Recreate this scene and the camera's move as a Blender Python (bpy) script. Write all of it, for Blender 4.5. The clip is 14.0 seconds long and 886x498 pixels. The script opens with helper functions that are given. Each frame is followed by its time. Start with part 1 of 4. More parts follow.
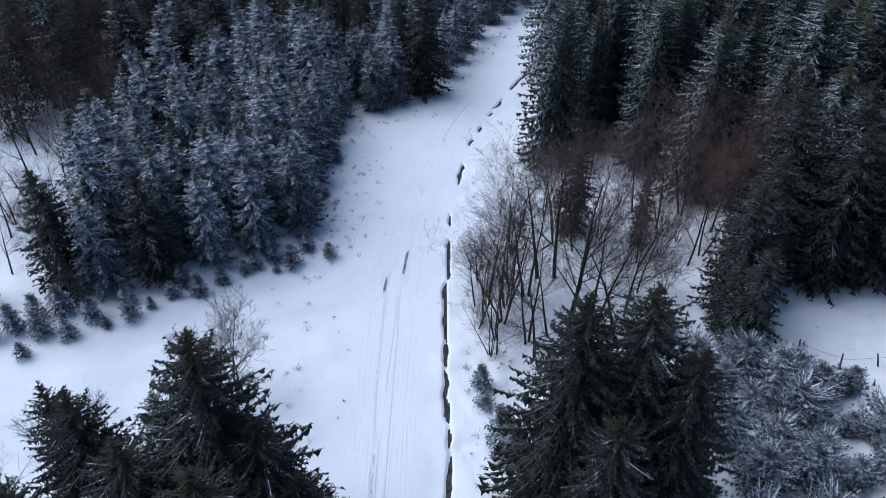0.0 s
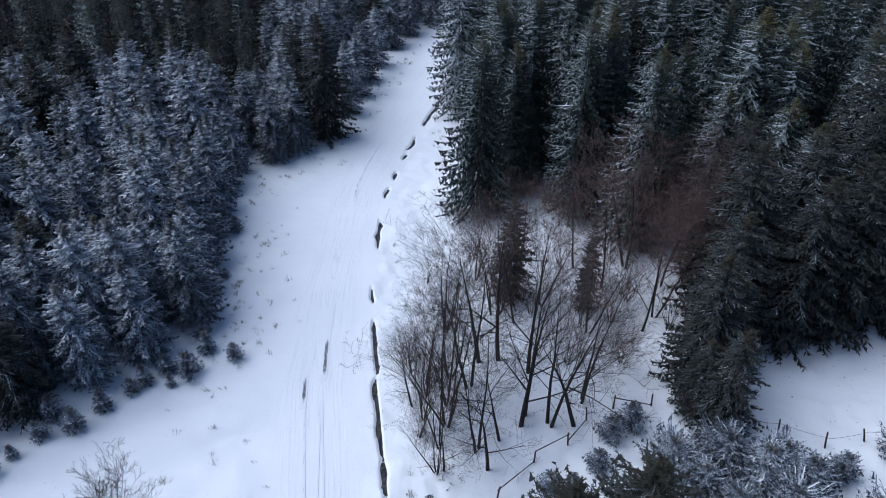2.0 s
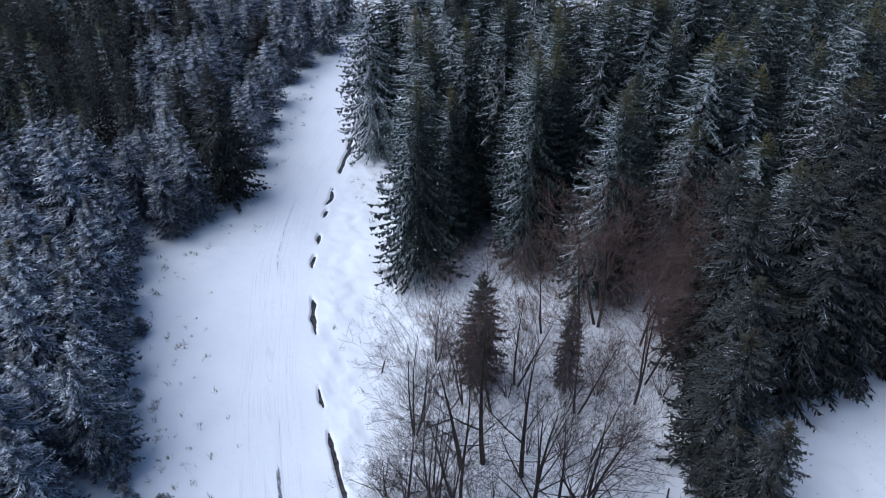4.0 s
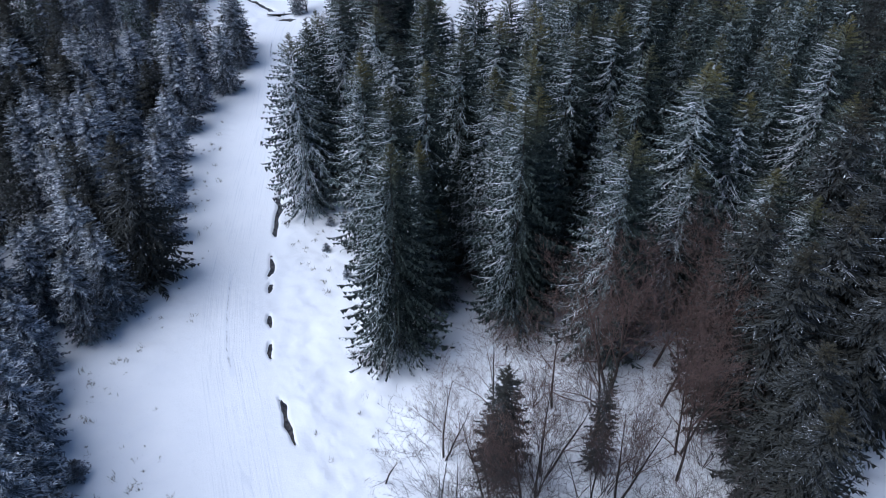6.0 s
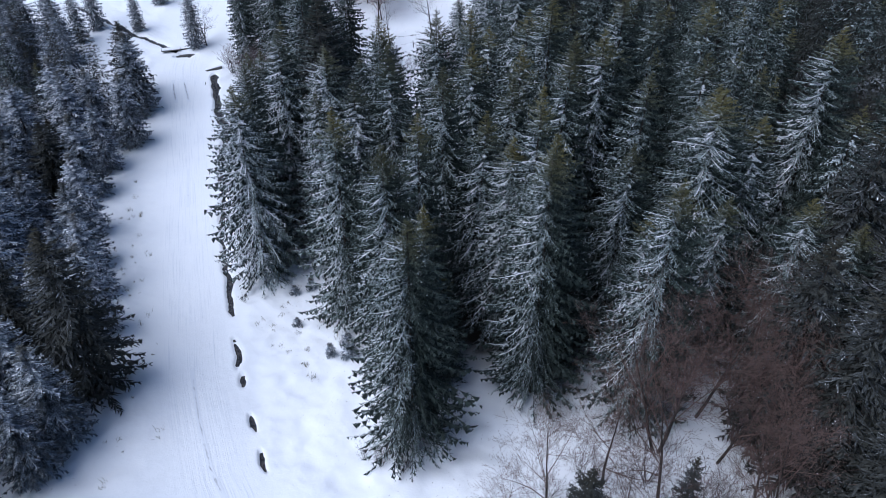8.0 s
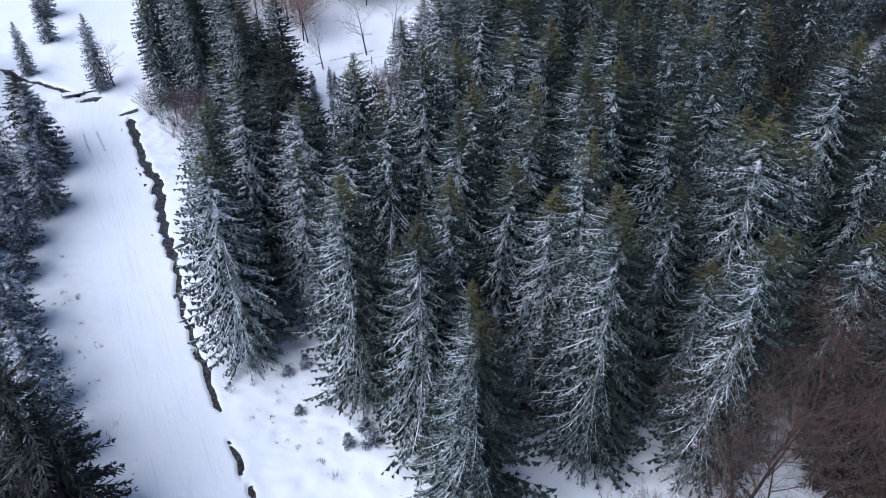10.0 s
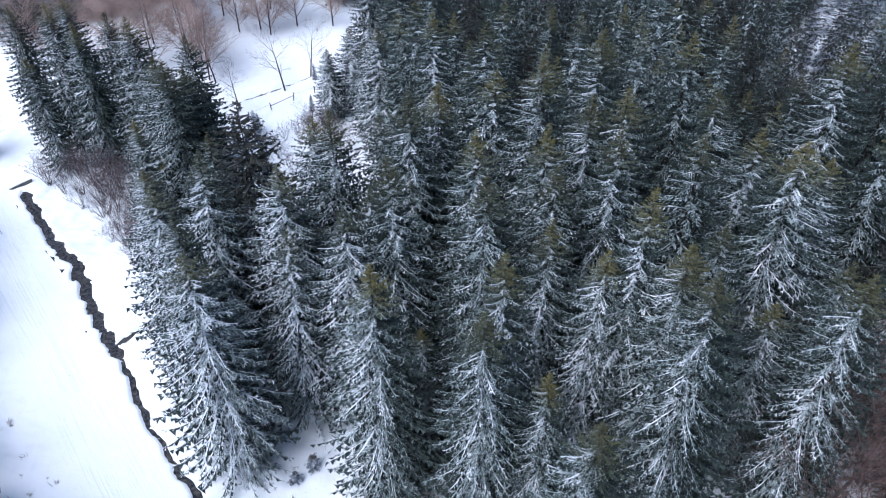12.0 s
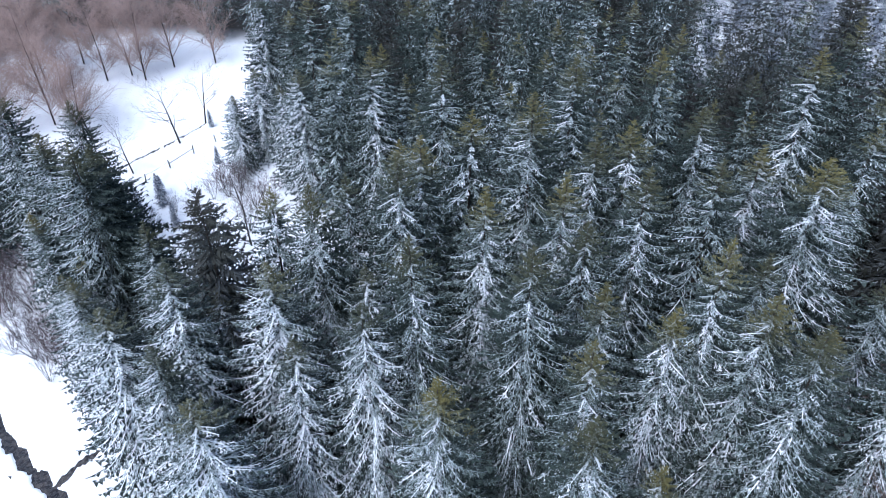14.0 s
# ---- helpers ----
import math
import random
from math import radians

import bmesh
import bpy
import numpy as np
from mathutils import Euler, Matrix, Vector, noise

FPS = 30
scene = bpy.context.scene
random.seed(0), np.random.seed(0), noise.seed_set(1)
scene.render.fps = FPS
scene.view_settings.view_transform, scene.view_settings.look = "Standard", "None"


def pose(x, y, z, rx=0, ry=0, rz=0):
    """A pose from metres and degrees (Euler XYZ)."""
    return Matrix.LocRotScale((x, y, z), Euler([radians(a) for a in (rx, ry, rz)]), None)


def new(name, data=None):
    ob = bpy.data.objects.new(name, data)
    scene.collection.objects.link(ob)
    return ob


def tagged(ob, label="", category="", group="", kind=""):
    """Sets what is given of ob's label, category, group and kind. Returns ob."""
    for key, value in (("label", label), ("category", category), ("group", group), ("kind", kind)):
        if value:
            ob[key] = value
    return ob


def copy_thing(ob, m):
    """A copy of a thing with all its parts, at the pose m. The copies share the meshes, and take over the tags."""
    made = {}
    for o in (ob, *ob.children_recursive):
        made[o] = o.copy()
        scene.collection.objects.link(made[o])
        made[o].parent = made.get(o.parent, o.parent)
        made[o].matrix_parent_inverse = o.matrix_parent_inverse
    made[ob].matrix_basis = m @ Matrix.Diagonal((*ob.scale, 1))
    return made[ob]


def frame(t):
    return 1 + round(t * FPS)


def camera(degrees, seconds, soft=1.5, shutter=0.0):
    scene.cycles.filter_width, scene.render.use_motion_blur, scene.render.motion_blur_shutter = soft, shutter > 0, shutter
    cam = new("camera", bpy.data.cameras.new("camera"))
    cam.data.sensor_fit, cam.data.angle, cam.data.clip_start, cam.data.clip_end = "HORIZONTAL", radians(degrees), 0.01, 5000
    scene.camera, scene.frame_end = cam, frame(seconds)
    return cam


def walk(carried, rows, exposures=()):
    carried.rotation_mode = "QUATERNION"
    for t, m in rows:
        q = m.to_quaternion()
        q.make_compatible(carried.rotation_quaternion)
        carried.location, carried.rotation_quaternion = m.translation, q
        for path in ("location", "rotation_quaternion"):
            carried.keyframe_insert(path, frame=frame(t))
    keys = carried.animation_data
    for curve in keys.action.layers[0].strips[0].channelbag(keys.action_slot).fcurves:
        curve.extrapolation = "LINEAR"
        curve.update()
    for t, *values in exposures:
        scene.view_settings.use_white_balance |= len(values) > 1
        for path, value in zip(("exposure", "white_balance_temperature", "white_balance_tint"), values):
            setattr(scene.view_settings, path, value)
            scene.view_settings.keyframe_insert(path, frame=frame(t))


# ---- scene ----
cam = camera(63.4, 14.0, soft=0.6)
METRES, EYE, TILT, LEAN, TURN = 100.0, 52.0, -37.84, 0.0, 0.0
ROWS = [
    (0.0, 0.0, 0.0, 0.0, -0.0, 0.0, -0.0),
    (0.5, 0.0024, 0.0263, 0.0208, -1.82, -0.03, 1.37),
    (1.0, 0.0029, 0.0528, 0.0419, -3.75, -0.11, 2.81),
    (1.5, 0.0017, 0.0795, 0.063, -5.24, -0.2, 3.92),
    (2.0, -0.0012, 0.1062, 0.0842, -6.68, -0.35, 5.01),
    (2.5, -0.0061, 0.1331, 0.1055, -8.57, -0.58, 6.42),
    (3.0, -0.0116, 0.1602, 0.1265, -10.54, -0.87, 7.95),
    (5.5, -0.0618, 0.2977, 0.2327, -22.99, -3.4, 16.25),
    (6.0, -0.0701, 0.3259, 0.2545, -25.08, -4.01, 17.61),
    (6.5, -0.0787, 0.3543, 0.2759, -27.28, -4.63, 18.94),
    (7.0, -0.0861, 0.3829, 0.2978, -29.85, -5.44, 20.5),
    (7.5, -0.0925, 0.4118, 0.3194, -32.58, -6.43, 22.12),
    (8.0, -0.0979, 0.4411, 0.3407, -35.18, -7.44, 23.57),
    (10.5, -0.103, 0.5869, 0.4493, -48.12, -13.46, 29.82),
    (11.0, -0.0998, 0.614, 0.4727, -51.33, -15.1, 31.06),
    (11.5, -0.095, 0.6389, 0.4946, -54.44, -16.7, 32.21),
    (12.0, -0.0883, 0.6652, 0.5179, -57.88, -18.59, 33.34),
    (12.5, -0.0808, 0.6925, 0.5399, -61.69, -20.65, 34.43),
    (13.0, -0.0713, 0.7188, 0.5619, -65.56, -22.88, 35.39),
    (13.5, -0.0597, 0.7454, 0.5831, -69.93, -25.46, 36.28),
    (14.0, -0.0462, 0.7718, 0.6038, -74.36, -28.09, 36.99),
]
EXPOSURES = [(0.0, 0.58, 5540, 11), (3.0, 0.68, 5590, 12), (8.0, 0.80, 5620, 13), (10.5, 0.92, 5680, 14), (12.0, 1.32, 5620, 13), (14.0, 1.60, 5560, 12)]
walk(cam, [(t, pose(0, 0, EYE, TILT, LEAN, TURN) @ pose(METRES * x, METRES * y, METRES * z, 90 + pitch, roll, yaw)) for t, x, y, z, yaw, pitch, roll in ROWS], EXPOSURES)

# ---- light: a heavy overcast winter sky ----
SUN_ELEVATION, SUN_TURN = 50.0, 295.0
world = bpy.data.worlds.new("overcast_sky")
scene.world = world
world.use_nodes = True
wn = world.node_tree
sky = wn.nodes.new("ShaderNodeTexSky")
sky.sky_type, sky.sun_disc = "NISHITA", False
sky.sun_elevation, sky.sun_rotation = radians(SUN_ELEVATION), radians(SUN_TURN)
sky.air_density, sky.dust_density, sky.ozone_density = 1.0, 1.0, 1.0
wn.links.new(sky.outputs["Color"], wn.nodes["Background"].inputs["Color"])
wn.nodes["Background"].inputs["Strength"].default_value = 0.06
sun = new("sun", bpy.data.lights.new("sun", "SUN"))
sun.data.energy, sun.data.angle, sun.data.color = 1.65, radians(65), (1.0, 0.99, 0.97)
sun.matrix_world = pose(0, 0, 100, 90 - SUN_ELEVATION, 0, 180 - SUN_TURN)


# ---- materials ----
class Mat:
    """A small builder of node materials."""

    def __init__(self, name, rough=0.8, spec=0.3):
        self.m = bpy.data.materials.new(name)
        self.m.use_nodes = True
        self.t = self.m.node_tree
        self.b = self.t.nodes["Principled BSDF"]
        self.b.inputs["Roughness"].default_value = rough
        self.b.inputs["Specular IOR Level"].default_value = spec

    def put(self, node, socket, value):
        if isinstance(value, bpy.types.NodeSocket):
            self.t.links.new(value, node.inputs[socket])
        else:
            node.inputs[socket].default_value = value

    def position(self, stretch=(1, 1, 1)):
        g = self.t.nodes.new("ShaderNodeNewGeometry")
        if stretch == (1, 1, 1):
            return g.outputs["Position"]
        m = self.t.nodes.new("ShaderNodeMapping")
        m.inputs["Scale"].default_value = stretch
        self.t.links.new(g.outputs["Position"], m.inputs["Vector"])
        return m.outputs["Vector"]

    def attr(self, name):
        a = self.t.nodes.new("ShaderNodeAttribute")
        a.attribute_name = name
        return a.outputs["Fac"]

    def rand(self):
        return self.t.nodes.new("ShaderNodeObjectInfo").outputs["Random"]

    def noise(self, scale, detail=3.0, vec=None, rough=0.55):
        n = self.t.nodes.new("ShaderNodeTexNoise")
        n.inputs["Scale"].default_value, n.inputs["Detail"].default_value, n.inputs["Roughness"].default_value = scale, detail, rough
        self.t.links.new(vec or self.position(), n.inputs["Vector"])
        return n.outputs["Fac"]

    def math(self, op, a, b=0.0, clamp=False):
        n = self.t.nodes.new("ShaderNodeMath")
        n.operation, n.use_clamp = op, clamp
        self.put(n, 0, a), self.put(n, 1, b)
        return n.outputs[0]

    def ramp(self, v, lo, hi, to0=0.0, to1=1.0):
        n = self.t.nodes.new("ShaderNodeMapRange")
        n.interpolation_type = "SMOOTHSTEP"
        for i, value in enumerate((v, lo, hi, to0, to1)):
            self.put(n, i, value)
        return n.outputs[0]

    def mix(self, fac, a, b):
        n = self.t.nodes.new("ShaderNodeMix")
        n.data_type = "RGBA"
        self.put(n, 0, fac)
        for i, v in ((6, a), (7, b)):
            self.put(n, i, v if isinstance(v, bpy.types.NodeSocket) else (*v, 1.0))
        return n.outputs[2]

    def color(self, v):
        self.put(self.b, "Base Color", v if isinstance(v, bpy.types.NodeSocket) else (*v, 1.0))
        return self

    def bump(self, v, strength=0.3, dist=0.05):
        n = self.t.nodes.new("ShaderNodeBump")
        n.inputs["Strength"].default_value, n.inputs["Distance"].default_value = strength, dist
        self.t.links.new(v, n.inputs["Height"])
        self.t.links.new(n.outputs["Normal"], self.b.inputs["Normal"])
        return self


SNOW = (0.86, 0.885, 0.92)


def snow_material():
    s = Mat("snow", 0.65, 0.25)
    fine, mid, wide = s.noise(7, 4), s.noise(0.9, 3), s.noise(0.12, 3)
    base = s.mix(s.ramp(wide, 0.3, 0.7), (0.88, 0.90, 0.93), (0.92, 0.935, 0.955))
    base = s.mix(s.ramp(mid, 0.62, 0.8, 0, 0.35), base, (0.80, 0.83, 0.87))
    litter = s.math("MULTIPLY", s.ramp(s.noise(3.5, 5), 0.66, 0.74), s.attr("litter"))
    base = s.mix(litter, base, (0.22, 0.19, 0.15))
    # stand ground: needle litter coloured near-black, with the shade between trees put in
    shaded_floor = s.math("MULTIPLY", s.ramp(s.noise(0.9, 5), 0.22, 0.36), s.attr("under"))
    base = s.mix(shaded_floor, base, s.mix(fine, (0.020, 0.018, 0.017), (0.052, 0.045, 0.040)))
    way = s.t.nodes.new("ShaderNodeCombineXYZ")
    s.put(way, 0, s.math("MULTIPLY", s.attr("across"), 5.0)), s.put(way, 1, s.math("MULTIPLY", s.attr("along"), 0.12))
    streak = s.noise(1.0, 4, way.outputs[0], 0.6)
    lane = s.attr("lane")
    base = s.mix(s.math("MULTIPLY", s.ramp(streak, 0.48, 0.72, 0, 0.55), lane), base, (0.72, 0.755, 0.81))
    s.color(base)
    rough = s.math("ADD", s.math("MULTIPLY", fine, 0.35), mid)
    return s.bump(s.math("ADD", rough, s.math("MULTIPLY", s.math("MULTIPLY", streak, lane), 0.6)), 0.45, 0.12).m


def needle_material(name, amount, green, olive, frost, rime, speckle):
    s = Mat(name, 0.75, 0.2)
    snow, tip = s.attr("snow"), s.attr("tip")
    fine, mid = s.noise(15, 3), s.noise(1.1, 2)
    v = s.math("ADD", s.math("MULTIPLY", snow, amount), s.math("MULTIPLY", s.math("SUBTRACT", fine, 0.5), 1.5))
    v = s.math("ADD", v, s.math("MULTIPLY", s.math("SUBTRACT", mid, 0.5), 0.7))
    v = s.math("ADD", v, s.math("MULTIPLY", s.math("SUBTRACT", s.rand(), 0.5), 0.16))
    needles = s.mix(s.ramp(s.noise(4, 2), 0.35, 0.65), green, [c * 1.7 for c in green])
    needles = s.mix(s.math("MULTIPLY", s.ramp(tip, 0.80, 0.95), s.ramp(s.rand(), 0.1, 0.8, 0.35, 1.0)), needles, olive)
    tuft = s.ramp(tip, 0.84, 0.95, 1.0, 0.25)
    needles = s.mix(s.math("MULTIPLY", s.ramp(v, 0.14, 0.48, 0.0, frost), tuft), needles, rime)
    dust = s.math("MULTIPLY", s.ramp(s.noise(9.5, 3, None, 0.72), 0.515, 0.575), s.ramp(tip, 0.80, 0.98, speckle, speckle * 0.30))
    dust = s.math("MULTIPLY", dust, s.ramp(mid, 0.32, 0.62, 0.30, 1.0))
    dust = s.math("MULTIPLY", dust, s.ramp(snow, 0.12, 0.50, 0.08, 1.2))
    needles = s.mix(dust, needles, (0.60, 0.67, 0.71))
    s.color(s.mix(s.math("MULTIPLY", s.ramp(v, 0.58, 0.82), tuft), needles, SNOW))
    return s.m


def bark_material(name, dark, light, snow=0.0):
    s = Mat(name, 0.9, 0.15)
    grain, mid = s.noise(14, 4, s.position((1, 1, 0.25))), s.noise(2.0, 3)
    c = s.mix(s.ramp(grain, 0.35, 0.7), dark, light)
    c = s.mix(s.ramp(mid, 0.6, 0.75, 0, 0.5), c, [v * 1.5 for v in light])
    if snow:
        c = s.mix(s.ramp(s.noise(5, 3), 0.72 - snow, 0.80 - snow), c, SNOW)
    s.color(c)
    return s.bump(grain, 0.6, 0.02).m


def plain_material(name, a, b, scale=3.0, rough=0.85, bump=0.3):
    s = Mat(name, rough)
    n, f = s.noise(scale, 4), s.noise(scale * 7, 3)
    s.color(s.mix(s.ramp(f, 0.4, 0.7, 0, 0.5), s.mix(s.ramp(n, 0.35, 0.65), a, b), [c * 0.6 for c in a]))
    return s.bump(f, bump, 0.02).m


def water_material():
    s = Mat("brook_water", 0.12, 0.5)
    s.color(s.mix(s.ramp(s.noise(2.2, 4), 0.4, 0.68), (0.022, 0.021, 0.022), (0.075, 0.065, 0.058)))
    s.put(s.b, "Roughness", s.ramp(s.noise(3.1, 3), 0.45, 0.6, 0.15, 0.8))
    return s.bump(s.noise(5, 3), 0.25, 0.03).m


def track_material():
    s = Mat("worn_track", 0.8, 0.2)
    core = s.attr("core")
    n = s.noise(3.0, 5, s.position((2.2, 0.35, 1)), 0.7)
    v = s.math("ADD", core, s.math("MULTIPLY", s.math("SUBTRACT", n, 0.5), 1.1))
    dirt = s.mix(s.ramp(s.noise(6, 4), 0.35, 0.7), (0.10, 0.095, 0.10), (0.24, 0.24, 0.27))
    s.color(s.mix(s.ramp(v, 0.35, 0.85), (0.85, 0.875, 0.915), dirt))
    return s.m


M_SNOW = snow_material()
M_NEEDLE = needle_material("needles_snowy", 0.74, (0.018, 0.026, 0.022), (0.135, 0.118, 0.040), 0.70, (0.30, 0.36, 0.345), 0.78)
M_DARK = needle_material("needles_dark", 0.46, (0.024, 0.025, 0.021), (0.040, 0.035, 0.020), 0.22, (0.16, 0.18, 0.21), 0.08)
M_FROST = needle_material("needles_frosted", 0.82, (0.046, 0.053, 0.064), (0.080, 0.072, 0.056), 0.80, (0.29, 0.33, 0.40), 0.70)
M_DUST = needle_material("needles_dusted", 0.68, (0.042, 0.047, 0.051), (0.080, 0.072, 0.048), 0.66, (0.27, 0.31, 0.37), 0.62)
M_HOAR = needle_material("needles_hoary", 0.85, (0.050, 0.058, 0.068), (0.090, 0.085, 0.070), 0.85, (0.34, 0.39, 0.46), 0.80)
M_RIME = needle_material("needles_rimed", 0.86, (0.022, 0.031, 0.028), (0.100, 0.096, 0.045), 0.80, (0.39, 0.45, 0.445), 0.90)
M_TRUNK = bark_material("spruce_bark", (0.030, 0.024, 0.020), (0.085, 0.068, 0.055))
M_BARK = bark_material("alder_bark", (0.022, 0.019, 0.018), (0.070, 0.060, 0.054))
M_TWIG = bark_material("dark_twigs", (0.040, 0.034, 0.032), (0.090, 0.074, 0.069))
M_BROWN = bark_material("brown_twigs", (0.105, 0.070, 0.062), (0.200, 0.140, 0.122))
M_PURPLE = bark_material("purplish_twigs", (0.10, 0.076, 0.080), (0.20, 0.160, 0.165), 0.08)
M_LARCH = bark_material("larch_twigs", (0.27, 0.19, 0.165), (0.44, 0.33, 0.29), 0.08)
M_TWIGF = bark_material("rimed_twigs", (0.060, 0.045, 0.045), (0.16, 0.14, 0.15), 0.16)
M_WATER = water_material()
M_TRACK = track_material()
M_POST = bark_material("weathered_wood", (0.045, 0.040, 0.036), (0.12, 0.105, 0.09))
M_WIRE = plain_material("rusty_wire", (0.05, 0.04, 0.035), (0.09, 0.07, 0.06), 20, 0.6)
M_CONCRETE = plain_material("wet_concrete", (0.10, 0.098, 0.095), (0.19, 0.185, 0.175), 2.5)
# near-black that puts the shade of the culvert openings into the colour
M_BLACK = plain_material("culvert_shade_black", (0.012, 0.012, 0.012), (0.025, 0.024, 0.022), 3)
M_GRASS = plain_material("dead_grass", (0.10, 0.085, 0.055), (0.20, 0.165, 0.10), 9)


# ---- mesh helpers ----
def mesh_of(name, verts, faces, material, smooth=False, **attrs):
    """A mesh from arrays of vertices and of triangles or quads, with point attributes."""
    me = bpy.data.meshes.new(name)
    verts = np.asarray(verts, dtype=np.float32).reshape(-1, 3)
    faces = np.asarray(faces, dtype=np.int32)
    side = faces.shape[1]
    me.vertices.add(len(verts))
    me.vertices.foreach_set("co", verts.ravel())
    me.loops.add(faces.size)
    me.loops.foreach_set("vertex_index", faces.ravel())
    me.polygons.add(len(faces))
    me.polygons.foreach_set("loop_start", np.arange(0, faces.size, side, dtype=np.int32))
    if smooth:
        me.polygons.foreach_set("use_smooth", np.ones(len(faces), dtype=bool))
    for key, values in attrs.items():
        a = me.attributes.new(key, "FLOAT", "POINT")
        a.data.foreach_set("value", np.asarray(values, dtype=np.float32))
    me.materials.append(material)
    me.update(calc_edges=True)
    return me


def part(name, me, parent, label=""):
    ob = new(name, me)
    ob.parent = parent
    if label:
        ob["label"] = label
    return ob


def tube(verts, faces, path, radii, sides):
    """Adds a tapered tube of quads along a path to the lists."""
    start = len(verts)
    path = [Vector(p) for p in path]
    for i, p in enumerate(path):
        d = (path[min(i + 1, len(path) - 1)] - path[max(i - 1, 0)]).normalized()
        u = d.orthogonal().normalized()
        w = d.cross(u)
        for k in range(sides):
            a = 2 * math.pi * k / sides
            verts.append(p + (u * math.cos(a) + w * math.sin(a)) * radii[i])
    for i in range(len(path) - 1):
        for k in range(sides):
            a, b = start + i * sides + k, start + i * sides + (k + 1) % sides
            faces.append((a, b, b + sides, a + sides))


def spike(verts, faces, a, b, r):
    """Adds a thin three-sided twig that ends in a point."""
    u = (b - a).orthogonal().normalized() * r
    w = (b - a).normalized().cross(u)
    n = len(verts)
    verts.extend((a + u, a - u * 0.5 + w * 0.87, a - u * 0.5 - w * 0.87, b))
    faces.extend(((n, n + 1, n + 3), (n + 1, n + 2, n + 3), (n + 2, n, n + 3)))


def triangles(faces):
    return [t for f in faces for t in ((f,) if len(f) == 3 else (f[:3], (f[0], f[2], f[3])))]


# ---- the ground ----
# open stretches of the brook: half width, then points
ROADSIDE_DITCH = [(0.19, [(0.5, 20.0), (0.5, 36.8)]), (0.16, [(0.45, 37.6), (0.4, 39.6)]), (0.20, [(0.4, 40.2), (0.3, 46.6)]), (0.32, [(0.3, 47.0), (0.3, 50.5)]), (0.22, [(0.3, 50.6), (0.2, 54.5), (0.4, 60.2)]), (0.19, [(0.45, 60.8), (0.7, 66.8), (0.7, 68.6)]), (0.20, [(0.9, 71.7), (0.8, 74.2)]), (0.26, [(2.0, 82.0), (2.5, 86.0), (2.8, 88.0)]), (0.30, [(4.0, 93.7), (4.5, 95.8)]), (0.34, [(5.4, 98.2), (6.2, 100.3)]), (0.42, [(7.4, 104.0), (8.0, 105.4)]), (0.28, [(8.4, 106.6), (10.0, 110.7)]), (0.36, [(11.6, 114.0), (13.8, 119.1), (14.9, 121.3)]), (0.26, [(14.6, 120.8), (15.7, 123.5)]), (0.36, [(15.5, 123.0), (17.6, 128.0)])]
LOWER_BROOK = [(0.28, [(17.4, 127.6), (19.1, 130.8)]), (0.34, [(18.9, 130.3), (21.7, 135.0)]), (0.30, [(21.5, 134.6), (23.2, 137.8)]), (0.80, [(23.0, 137.4), (24.6, 141.2), (27.2, 146.3), (30.4, 151.1), (32.6, 156.0), (34.6, 162.0), (38.2, 169.5), (39.4, 172.0)]), (0.42, [(24.0, 139.4), (26.1, 138.8), (28.5, 137.6)]), (0.60, [(38.2, 184.0), (37.6, 188.5), (35.4, 197.0), (33.4, 207.0), (32.0, 216.0)]), (1.35, [(37.4, 182.8), (40.4, 181.2)]), (0.20, [(67.2, 159.4), (71.0, 157.3), (75.0, 154.9), (80.6, 152.1)])]
DITCH = ROADSIDE_DITCH + LOWER_BROOK
ROAD = [(-5.3, -200.0), (-5.3, 20.0), (-5.4, 60.0), (-3.8, 75.0), (0.0, 96.0), (4.2, 108.5), (12.5, 127.0), (21.0, 145.0), (31.0, 167.5), (36.5, 178.0), (46.0, 192.0), (60.0, 210.0)]


# outlines of the spruce stands and of the glades in them
RIGHT = [(23, 88), (20, 100), (23, 107), (22, 114), (22, 122), (30, 134), (38, 139), (44, 136), (50, 120), (62, 128), (70, 136), (84, 145), (100, 149), (101, 168), (96, 184), (78, 194), (66, 204), (66, 225), (100, 222), (118, 190), (130, 120), (130, 42), (95, 44), (70, 47), (54, 56), (36, 58), (38, 63), (46, 68), (42, 76), (32, 80)]
LEFT = [(-43, 48), (-37.5, 55), (-28, 60.3), (-18.8, 66), (-16.3, 73), (-17, 81), (-16.2, 93), (-15, 105), (-8, 107.5), (-3.2, 116.5), (1.2, 122.3), (3.4, 133.6), (6.2, 143.5), (10.6, 154.3), (19.2, 161), (26, 173), (24, 184), (14, 205), (4, 232), (-40, 200), (-102, 166), (-62, 78)]
GLADES = [[(43, 131), (45, 123), (52, 122), (61, 130), (68, 138), (83, 147), (97, 150), (99, 166), (92, 178), (74, 179), (66, 166), (58, 152)], [(-60, 62), (-52, 56), (-44, 52), (-38, 50), (-37.5, 60), (-39.5, 70), (-41, 84), (-45, 99), (-56, 99), (-64, 84)], [(-45, 113), (-38, 113), (-37, 123), (-44, 125)], [(96, 38), (97, 88), (112, 83), (132, 80), (132, 38)]]


def to_line(x, y, line):
    """Distance of points to a polyline, and how far along it they fall."""
    best, along, run = np.full(x.shape, 1e9), np.zeros(x.shape), 0.0
    for (ax, ay), (bx, by) in zip(line, line[1:]):
        dx, dy = bx - ax, by - ay
        length = math.hypot(dx, dy)
        s = np.clip(((x - ax) * dx + (y - ay) * dy) / length ** 2, 0, 1)
        d = np.hypot(x - ax - s * dx, y - ay - s * dy)
        near = d < best
        best, along = np.where(near, d, best), np.where(near, run + s * length, along)
        run += length
    return best, along


